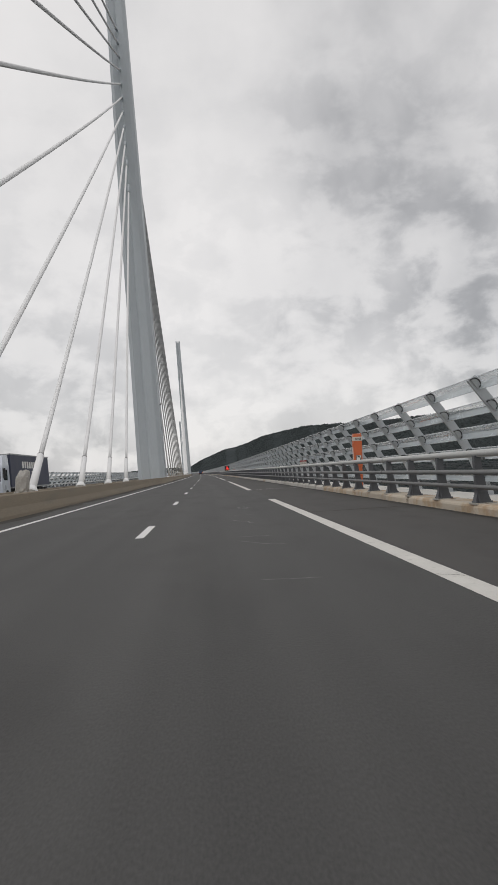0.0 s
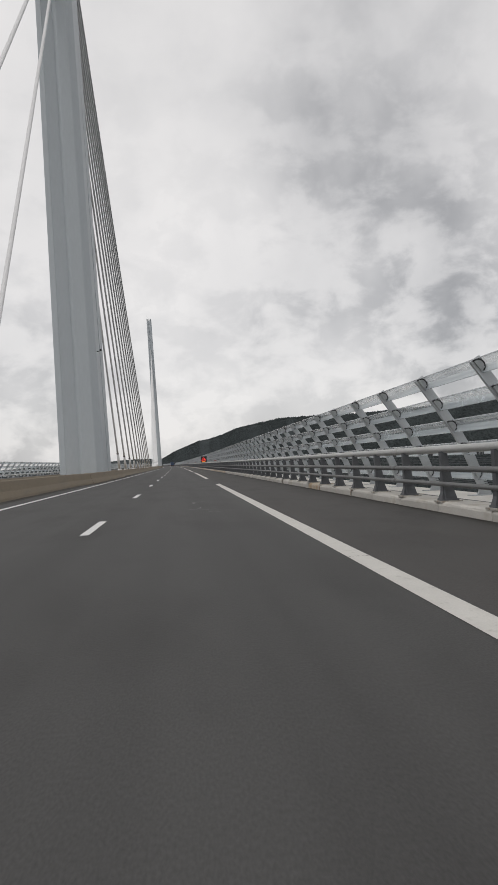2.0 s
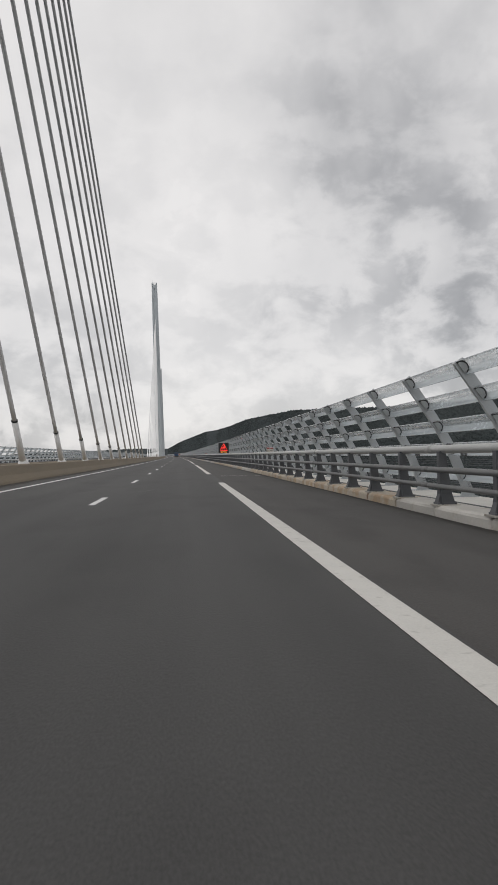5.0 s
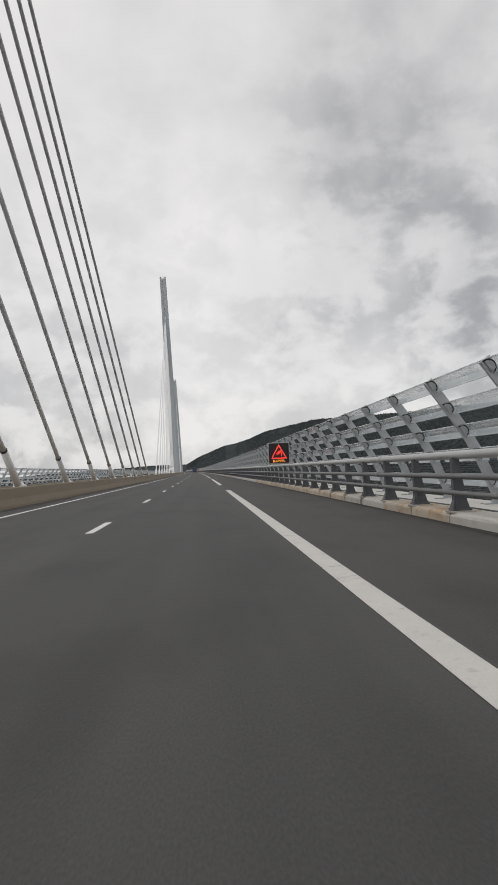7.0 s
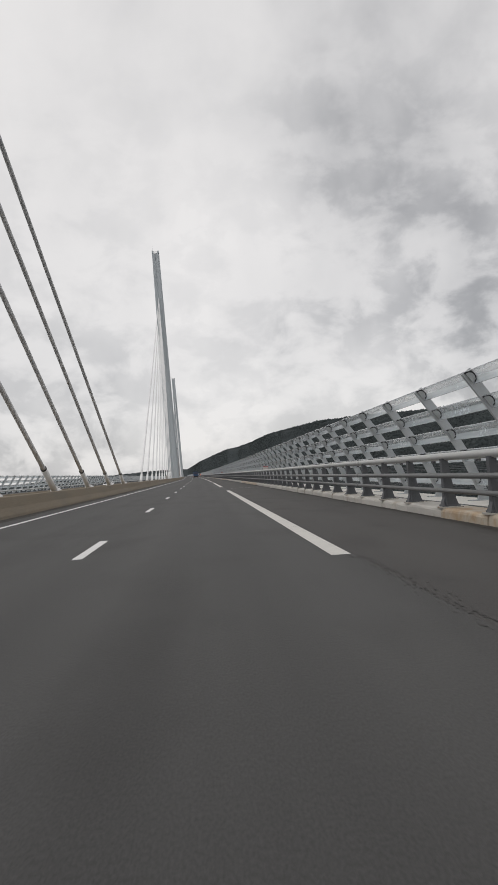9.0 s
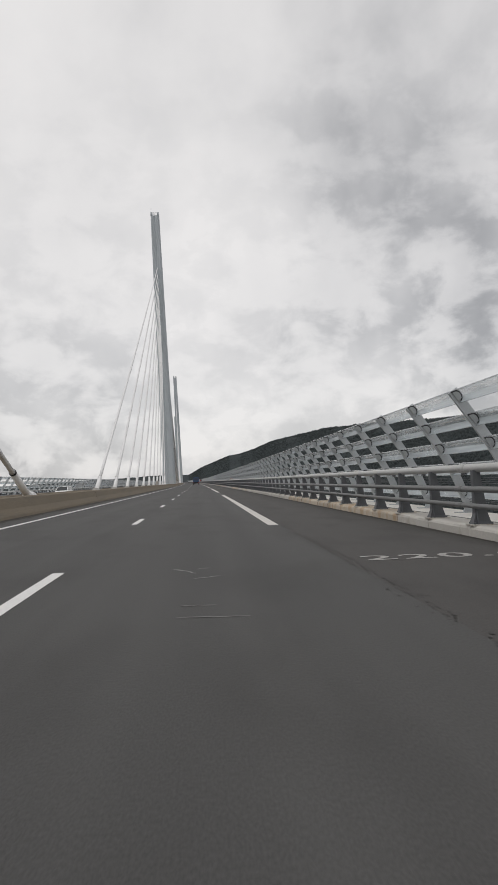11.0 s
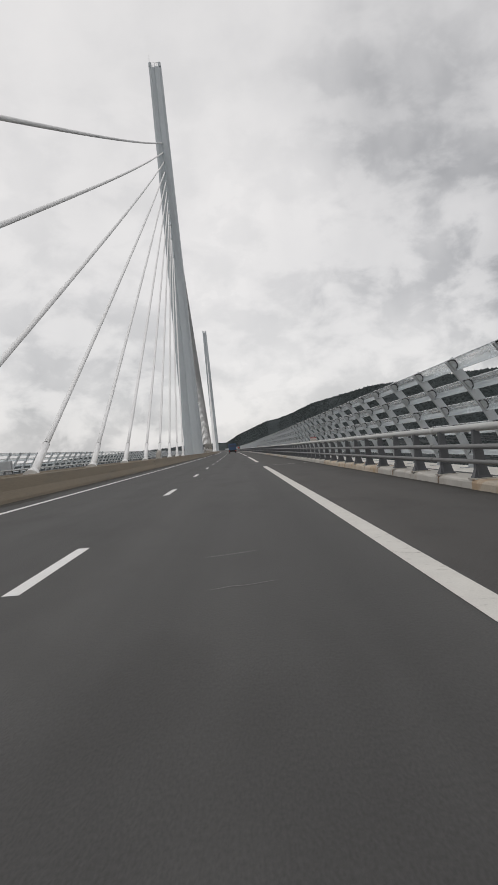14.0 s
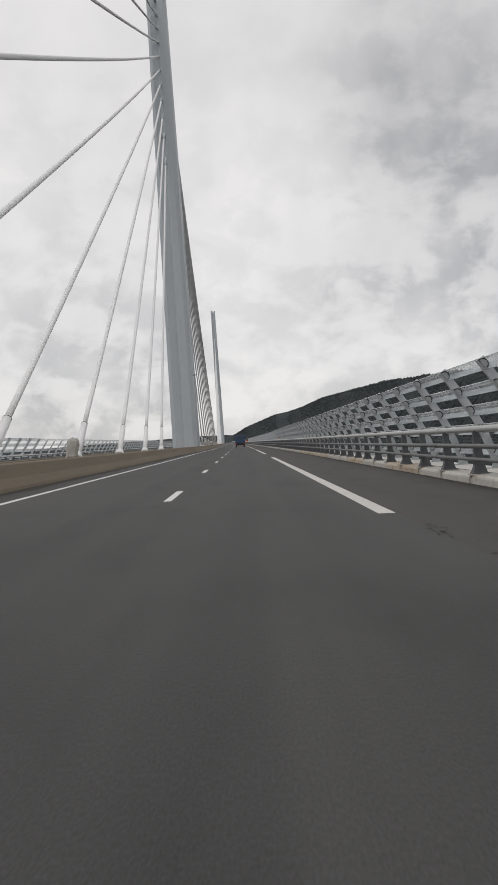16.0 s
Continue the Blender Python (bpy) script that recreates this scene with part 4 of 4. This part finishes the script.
def box_lorry(m):
    """Small blue lorry seen from behind."""
    th = base("box_lorry", m, label="small blue box lorry driving ahead in the lane", category="lorry")
    bm = bmesh.new()
    box(bm, -1.15, 1.15, 0.0, 4.6, 1.0, 2.75, 0.04)
    part("load_box", bm, BLUE, th)
    bm = bmesh.new()
    loft(bm, [[(-1.0, 4.8, 0.5), (1.0, 4.8, 0.5), (1.0, 6.6, 0.5), (-1.0, 6.6, 0.5)], [(-1.0, 4.8, 1.6), (1.0, 4.8, 1.6), (1.0, 6.5, 1.6), (-1.0, 6.5, 1.6)], [(-0.9, 4.85, 2.95), (0.9, 4.85, 2.95), (0.9, 6.0, 2.95), (-0.9, 6.0, 2.95)]])
    part("cab", bm, BLUE, th)
    bm = bmesh.new()
    box(bm, -0.9, 0.9, -0.03, 0.0, 1.9, 2.6)
    part("tailgate", bm, TARP, th, "darker blue tailgate")
    bm = bmesh.new()
    box(bm, -1.1, 1.1, 0.1, 6.2, 0.6, 0.98)
    part("chassis", bm, RUBBER, th)
    bm = bmesh.new()
    box(bm, -1.1, 1.1, -0.1, 0.02, 0.45, 0.62)
    part("bumper", bm, RUBBER, th)
    for s in (-1, 1):
        bm = bmesh.new()
        box(bm, s * 0.95 - 0.13, s * 0.95 + 0.13, -0.12, -0.02, 0.68, 0.86)
        part("tail_lamp", bm, TAIL, th, "red tail lamp")
        for y in (1.0, 5.4):
            wheel(th, s * 0.8, y, 0.42, 0.24)
    return th


box_lorry(on_deck(-0.25, 500.0))


def car(m):
    """White estate car on the far carriageway; its front faces -y."""
    th = base("car", m, label="white estate car on the far carriageway", category="car")
    bm = bmesh.new()
    secs = []
    for y, zt, w in ((0.0, 0.62, 0.72), (0.25, 0.78, 0.82), (1.15, 0.92, 0.86), (2.0, 0.96, 0.88), (3.9, 0.98, 0.88), (4.4, 0.92, 0.84), (4.5, 0.7, 0.78)):
        secs.append([(-w, y, 0.28), (w, y, 0.28), (w, y, zt - 0.12), (w - 0.07, y, zt), (-w + 0.07, y, zt), (-w, y, zt - 0.12)])
    loft(bm, secs)
    part("body", bm, WHITE, th)
    bm = bmesh.new()
    loft(bm, [[(-0.8, 1.15, 0.9), (0.8, 1.15, 0.9), (0.8, 4.35, 0.9), (-0.8, 4.35, 0.9)], [(-0.62, 1.95, 1.44), (0.62, 1.95, 1.44), (0.64, 4.0, 1.46), (-0.64, 4.0, 1.46)]])
    part("roof", bm, WHITE, th)
    bm = bmesh.new()
    loft(bm, [[(-0.70, 1.20, 0.95), (0.70, 1.20, 0.95), (0.70, 1.26, 0.95), (-0.70, 1.26, 0.95)], [(-0.57, 1.87, 1.40), (0.57, 1.87, 1.40), (0.57, 1.93, 1.40), (-0.57, 1.93, 1.40)]])
    part("windscreen", bm, GLASS, th, "dark glass")
    for s in (-1, 1):
        bm = bmesh.new()
        loft(bm, [[(s * 0.80, 1.6, 0.98), (s * 0.80, 4.0, 0.98), (s * 0.76, 4.0, 0.98), (s * 0.76, 1.6, 0.98)], [(s * 0.675, 2.1, 1.38), (s * 0.675, 3.85, 1.38), (s * 0.63, 3.85, 1.38), (s * 0.63, 2.1, 1.38)]])
        part("side_window", bm, GLASS, th, "dark glass")
        bm = bmesh.new()
        box(bm, s * 0.6 - 0.16, s * 0.6 + 0.16, 0.02, 0.14, 0.58, 0.72, 0.02)
        part("headlight", bm, CAP, th, "clear headlight")
        for y in (0.85, 3.6):
            wheel(th, s * 0.72, y, 0.31, 0.18)
    return th


car(on_deck(-17.4, 317.0))

# ------------------------------------------------------------ scuffs on the asphalt
def scuff(pts, w, mat=SCUFF, z=0.0055, name="scuff_or_reflection", lbl="pale scrape or painted-on reflection on the asphalt", cat="scuff", grp="scuff marks"):
    """A thin scrape, crack or painted reflection along a bent line."""
    bm = bmesh.new()
    last = None
    r = random.Random(int(pts[0][1] * 100))
    fine = []
    for (a, b2), (c, d) in zip(pts, pts[1:]):
        fine += [(a + (c - a) * i / 6, b2 + (d - b2) * i / 6) for i in range(6)]
    fine.append(pts[-1])
    for i, (u, y) in enumerate(fine):
        q = 0.5 * w * (0.35 + 0.65 * r.random()) * (0.3 if i in (0, len(fine) - 1) else 1)
        dx, dy = fine[min(i + 1, len(fine) - 1)][0] - fine[max(i - 1, 0)][0], fine[min(i + 1, len(fine) - 1)][1] - fine[max(i - 1, 0)][1]
        n = Vector((-dy, dx, 0)).normalized() * q
        c = deck(u, y + r.uniform(-0.02, 0.02), z)
        e = [bm.verts.new(c - n), bm.verts.new(c + n)]
        if last:
            bm.faces.new((last[0], last[1], e[1], e[0]))
        last = e
    tagged(part(name, bm, mat), lbl, cat, grp, "structure")


for row, w in (([(-0.18, 13.75), (0.2, 13.1), (0.53, 12.95)], 0.035), ([(-0.2, 14.4), (0.45, 14.35)], 0.03), ([(-0.12, 9.66), (0.57, 9.58)], 0.025),
               ([(-0.35, 20.17), (0.04, 20.24), (0.48, 20.2)], 0.03), ([(-0.09, 18.46), (0.08, 18.03), (0.23, 17.88)], 0.045), ([(0.23, 17.88), (0.24, 17.52), (0.32, 17.27)], 0.06),
               ([(0.20, 23.73), (0.42, 24.08), (0.57, 23.3)], 0.06), ([(0.22, 23.2), (0.38, 23.16), (0.6, 23.35)], 0.11), ([(0.3, 26.06), (0.42, 26.1)], 0.1),
               ([(-0.09, 41.69), (0.31, 41.93), (0.62, 41.92)], 0.055), ([(-0.03, 43.68), (0.54, 43.74)], 0.06), ([(-0.11, 37.29), (0.19, 37.23)], 0.03),
               ([(0.27, 39.3), (0.46, 39.24)], 0.17), ([(0.48, 63.08), (0.05, 62.6), (0.1, 62.1)], 0.055), ([(0.22, 60.39), (0.21, 60.0), (0.13, 59.75), (-0.02, 59.62), (-0.17, 59.67)], 0.035),
               ([(-0.1, 59.52), (0.51, 59.29)], 0.035), ([(0.44, 58.75), (0.38, 58.6), (0.64, 58.49)], 0.04),
               ([(-0.02, 268.87), (0.48, 268.96)], 0.045), ([(-0.08, 269.44), (0.3, 269.5), (0.65, 269.65)], 0.045), ([(0.0, 271.4), (0.3, 271.45)], 0.05), ([(-0.04, 273.98), (0.64, 274.08)], 0.065), ([(-0.1, 276.5), (0.4, 276.6)], 0.07),
               ([(0.0, 335.32), (0.3, 335.48), (0.4, 335.44), (0.62, 335.56)], 0.04),
               ([(-0.45, 239.1), (-0.22, 238.8), (-0.14, 238.57)], 0.06), ([(-0.12, 239.0), (0.05, 239.12)], 0.045), ([(-0.16, 238.13), (0.17, 238.32)], 0.055), ([(-0.28, 236.38), (0.08, 236.38)], 0.035), ([(-0.28, 235.86), (0.35, 235.79)], 0.035),
                # this bent line is a windscreen reflection painted on the asphalt
                ([(-1.4, 324.4), (-1.35, 323.4), (-1.55, 322.8), (-1.5, 322.1)], 0.035),
               ([(0.2, 323.1), (0.7, 323.2)], 0.03), ([(-0.5, 248.6), (0.1, 248.8)], 0.03), ([(-0.4, 247.2), (0.4, 247.3)], 0.03), ([(0.1, 313.9), (0.6, 314.1)], 0.03), ([(-0.3, 302.6), (0.3, 302.9)], 0.035),
               ([(-0.2, 300.9), (0.4, 301.1)], 0.03), ([(2.6, 128.6), (3.1, 128.5)], 0.05), ([(-0.9, 147.4), (-1.3, 146.2), (-1.6, 145.2)], 0.03), ([(-0.8, 126.3), (-1.0, 125.2), (-1.4, 124.6)], 0.03)):
    scuff(row, w * 0.85)
scuff([(1.96, 19.92), (2.6, 19.9), (3.4, 20.0), (4.3, 20.05)], 0.24, DIRT, 0.0032, "damp_streak", "dark damp streak across the hard shoulder", "stain", "damp streaks")
rng = random.Random(11)
for i in range(70):
    y = rng.uniform(-5, 400)
    a = (y - 28.569) % 51.267
    if a > 51.267 - 37.5 or a < 0.2:
        d = rng.uniform(-0.12, 0.12)
        scuff([(1.60, y - d), (1.74, y + rng.uniform(-0.03, 0.03)), (1.88, y + d)], rng.uniform(0.010, 0.024), CRACK, 0.0075, "paint_crack", "dark crack across the painted line", "crack", "paint cracks")

def worn_seam(u, y0, y1, w):
    """A broken trail of dark chips where the edge of the lane's asphalt has crumbled."""
    bm = bmesh.new()
    r = random.Random(int(y0 * 10))
    for i in range(int((y1 - y0) * 60)):
        y = r.uniform(y0, y1)
        if noise.noise(Vector((y * 0.7, u, 3))) + r.uniform(-0.35, 0.35) < -0.05:
            continue
        c = u + 0.05 * noise.noise(Vector((y * 0.35, u, 2))) + r.gauss(0.0, 0.8 * w)
        size = r.uniform(0.005, 0.019)
        k = r.randint(5, 7)
        turn = r.uniform(0, 6.3)
        z = 0.0026 + 0.0012 * r.random()
        bm.faces.new([bm.verts.new(deck(c + size * r.uniform(0.6, 1.2) * math.cos(turn + 6.283 * j / k), y + 1.7 * size * r.uniform(0.6, 1.2) * math.sin(turn + 6.283 * j / k), z)) for j in range(k)])
    tagged(part("worn_seam", bm, SEAM), "dark crumbling asphalt along the seam of the lane", "worn asphalt", "worn seams", "structure")


for y0, y1, w in ((-9, -1, 0.08), (28.9, 42, 0.10), (80, 93, 0.08), (131.5, 145, 0.08), (182.5, 196, 0.09), (228, 247, 0.08), (284.5, 298, 0.08), (336, 349, 0.10)):
    worn_seam(1.94, y0, y1, w)

# ------------------------------------------------------------ valley and wooded hills
RIDGE = [(-40, 2600, -12), (-22, 2700, -6), (-14, 2800, 4), (-8, 2900, 18), (-3, 2700, 27), (-0.9, 2400, 22), (-0.3, 2300, 40), (2.06, 2200, 71), (5.42, 1700, 85),
         (8.76, 1300, 78), (11.57, 1050, 62), (18.0, 880, 55), (26, 800, 57), (36, 760, 58), (50, 740, 54), (70, 740, 44), (95, 760, 34)]


def ridge_at(az):
    for (a0, d0, h0), (a1, d1, h1) in zip(RIDGE, RIDGE[1:]):
        if a0 <= az <= a1:
            t = (az - a0) / (a1 - a0)
            t = t * t * (3 - 2 * t) * 0.5 + t * 0.5
            return d0 + (d1 - d0) * t, h0 + (h1 - h0) * t
    return (RIDGE[0][1], RIDGE[0][2]) if az < RIDGE[0][0] else (RIDGE[-1][1], RIDGE[-1][2])


def terrain(x, y):
    """Height of the land: a deep valley under the bridge that climbs to wooded ridges."""
    r, az = math.hypot(x, y), math.degrees(math.atan2(x, y))
    d, h = ridge_at(az)
    n = 2.5 * noise.noise(Vector((x / 300, y / 300, 0))) + 1.0 * noise.noise(Vector((x / 80, y / 80, 3)))
    s = min(max((r - 0.28 * d) / (0.72 * d), 0.0), 1.0)
    up = -190 + (190 + h) * (s ** 0.8)
    if r > d:
        up = h - min((r - d) * 0.05, 60)
    return up + n * min(1, r / 400)


bm = bmesh.new()
rows = []
NAZ = 360
SS = [0.0, 0.08, 0.16, 0.24, 0.30, 0.36, 0.42, 0.48, 0.54, 0.60, 0.66, 0.72, 0.78, 0.84, 0.90, 0.95, 1.0, 1.05, 1.15, 1.4, 1.75]
AZ = [-180 + 360 * a / NAZ for a in range(NAZ)]


def land(q, a):
    r = q * ridge_at(a)[0]
    return Vector((r * math.sin(radians(a)), r * math.cos(radians(a)), 0))


GRID = [[terrain(*land(q, a).xy) for a in AZ] for q in SS]


def ground_z(q, az):
    """Height of the ground sheet itself, between its grid points."""
    i = max(k for k in range(len(SS) - 1) if SS[k] <= q)
    t = (q - SS[i]) / (SS[i + 1] - SS[i])
    f = (az + 180) / 360 * NAZ
    j = int(f) % NAZ
    w = f - int(f)
    k = (j + 1) % NAZ
    return (1 - t) * ((1 - w) * GRID[i][j] + w * GRID[i][k]) + t * ((1 - w) * GRID[i + 1][j] + w * GRID[i + 1][k])


for q, hs in zip(SS, GRID):
    rows.append([bm.verts.new(land(q, a) + Vector((0, 0, h))) for a, h in zip(AZ, hs)])
for a, b2 in zip(rows, rows[1:]):
    for j in range(NAZ):
        bm.faces.new((a[j], a[(j + 1) % NAZ], b2[(j + 1) % NAZ], b2[j]))
for f in bm.faces:
    f.smooth = True
tagged(part("ground", bm, WOOD), "dark wooded valley and hills round the viaduct, greyed with painted haze", "ground", kind="structure")

rng = random.Random(7)
verts, faces = [], []
ICO = [(0, 0, 1), (0.85, 0, 0.25), (0.26, 0.81, 0.3), (-0.69, 0.5, 0.25), (-0.69, -0.5, 0.3), (0.26, -0.81, 0.25), (0.5, 0.36, -0.5), (-0.19, 0.6, -0.5), (-0.62, 0, -0.5), (-0.19, -0.6, -0.5), (0.5, -0.36, -0.5)]
ICF = [(0, 1, 2), (0, 2, 3), (0, 3, 4), (0, 4, 5), (0, 5, 1), (1, 6, 2), (2, 6, 7), (2, 7, 3), (3, 7, 8), (3, 8, 4), (4, 8, 9), (4, 9, 5), (5, 9, 10), (5, 10, 1), (1, 10, 6)]
for n in range(46000):
    az = rng.uniform(-16, 60) if n % 3 == 0 else rng.uniform(-1, 30)
    d, h = ridge_at(az)
    t = rng.random() ** 0.5 if n % 3 else rng.uniform(0.95, 1.02)
    r = d * (0.45 + 0.57 * t)
    x, y = r * math.sin(radians(az)), r * math.cos(radians(az))
    z = ground_z(r / d, az) - 2.3
    if abs(x - shift(y)) < 24 and y < 1500 and z > -25:
        continue
    s = rng.uniform(1.3, 2.6)
    i0 = len(verts)
    spin = rng.uniform(0, 6.28)
    cs, sn = math.cos(spin), math.sin(spin)
    for a, b2, c in ICO:
        k1 = rng.uniform(0.7, 1.25) * s
        verts.append((x + (a * cs - b2 * sn) * k1, y + (a * sn + b2 * cs) * k1, z + 1.0 + (c + 0.5) * k1 * 1.05))
    faces += [tuple(i0 + q for q in f) for f in ICF]
me = bpy.data.meshes.new("woodland")
me.from_pydata(verts, [], faces)
me.materials.append(LEAF)
me.shade_smooth()
tagged(new("woodland", me), "dense dark green woodland covering the hills, greyed with painted haze", "woodland", kind="stuff")

# ------------------------------------------------------------ kerb stones, piece by piece
def kerb_mesh(seed, mat):
    """A cast kerb stone with a rounded, chipped front edge."""
    bm = bmesh.new()
    r = random.Random(seed)
    a, b2 = -RAIL_S / 2 + 0.012, RAIL_S / 2 - 0.012
    ys = [a, a + 0.03] + [a + (b2 - a) * (i + r.uniform(-0.3, 0.3)) / 5 for i in range(1, 5)] + [b2 - 0.03, b2]
    secs = []
    for i, y in enumerate(ys):
        end = 0.014 if i in (0, len(ys) - 1) else 0.0
        f, d = end + r.uniform(-0.012, 0.012), end + r.uniform(0, 0.012)
        c = r.uniform(0.03, 0.07)
        secs.append([(f, y, -0.12), (f + r.uniform(-0.01, 0.01), y, KERB_H - 0.075), (f + 0.02, y, KERB_H - 0.03 - d), (f + c + 0.03, y, KERB_H - d), (0.60, y, KERB_H - end * 0.5), (0.61, y, -0.12)])
    loft(bm, secs)
    me = bpy.data.meshes.new("kerb_stone")
    bm.normal_update()
    bm.to_mesh(me)
    bm.free()
    me.materials.append(mat)
    return me


clean_kerbs = [kerb_mesh(i, KERB) for i in range(5)]
stained_kerbs = [kerb_mesh(i + 5, KERB_STAINED) for i in range(5)]
STAINED = ((-24, 34), (118, 150), (166, 200), (250, 268), (318, 332), (380, 400))
rng = random.Random(3)
for mir in (None, MID):
    th = base("kerb", label="row of pale stained concrete kerb stones under the safety rail", category="kerb", kind="structure")
    y = RAIL_0 + RAIL_S * (math.ceil((NEAR[0] - RAIL_0) / RAIL_S) + 0.5)
    while y < NEAR[1]:
        dirty = any(a < y < b2 for a, b2 in STAINED) or rng.random() < 0.08
        again("kerb_stone", rng.choice(stained_kerbs if dirty else clean_kerbs), th, turned(KERB_U + rng.uniform(-0.008, 0.008), y, rng.uniform(-0.006, 0.006), mir))
        y += RAIL_S
    for a, b2 in ((Y0, NEAR[0] - 1.2), (NEAR[1] + 1.2, Y1)):
        bm = bmesh.new()
        sweep(bm, [(KERB_U, -0.1), (KERB_U, KERB_H), (KERB_U + 0.6, KERB_H), (KERB_U + 0.6, -0.1)], a, b2, mirror=mir)
        tagged(part("kerb_run", bm, KERB, th), kind="stuff")

# rusty runs down the kerb at some joints
rng = random.Random(8)
for k in range(-4, 190):
    if rng.random() < 0.6:
        continue
    bm = bmesh.new()
    y, w = rng.uniform(-0.06, 0.06), rng.uniform(0.02, 0.075)
    last = None
    for u, z in ((0.30, KERB_H + 0.006), (0.18, KERB_H + 0.006), (0.075, KERB_H + 0.003), (0.012, KERB_H - 0.03), (-0.018, KERB_H - 0.08), (-0.02, 0.02)):
        e = w * rng.uniform(0.5, 1.2)
        r = [bm.verts.new((u, y - e, z)), bm.verts.new((u, y + e * rng.uniform(0.6, 1.4), z))]
        if last:
            bm.faces.new((last[0], last[1], r[1], r[0]))
        last = r
    m = on_deck(KERB_U, RAIL_0 + RAIL_S * k, 0)
    tagged(part("rust_stain", bm, RUST, m=m), "brown rust run down the pale kerb", "stain", "rust stains", "structure")
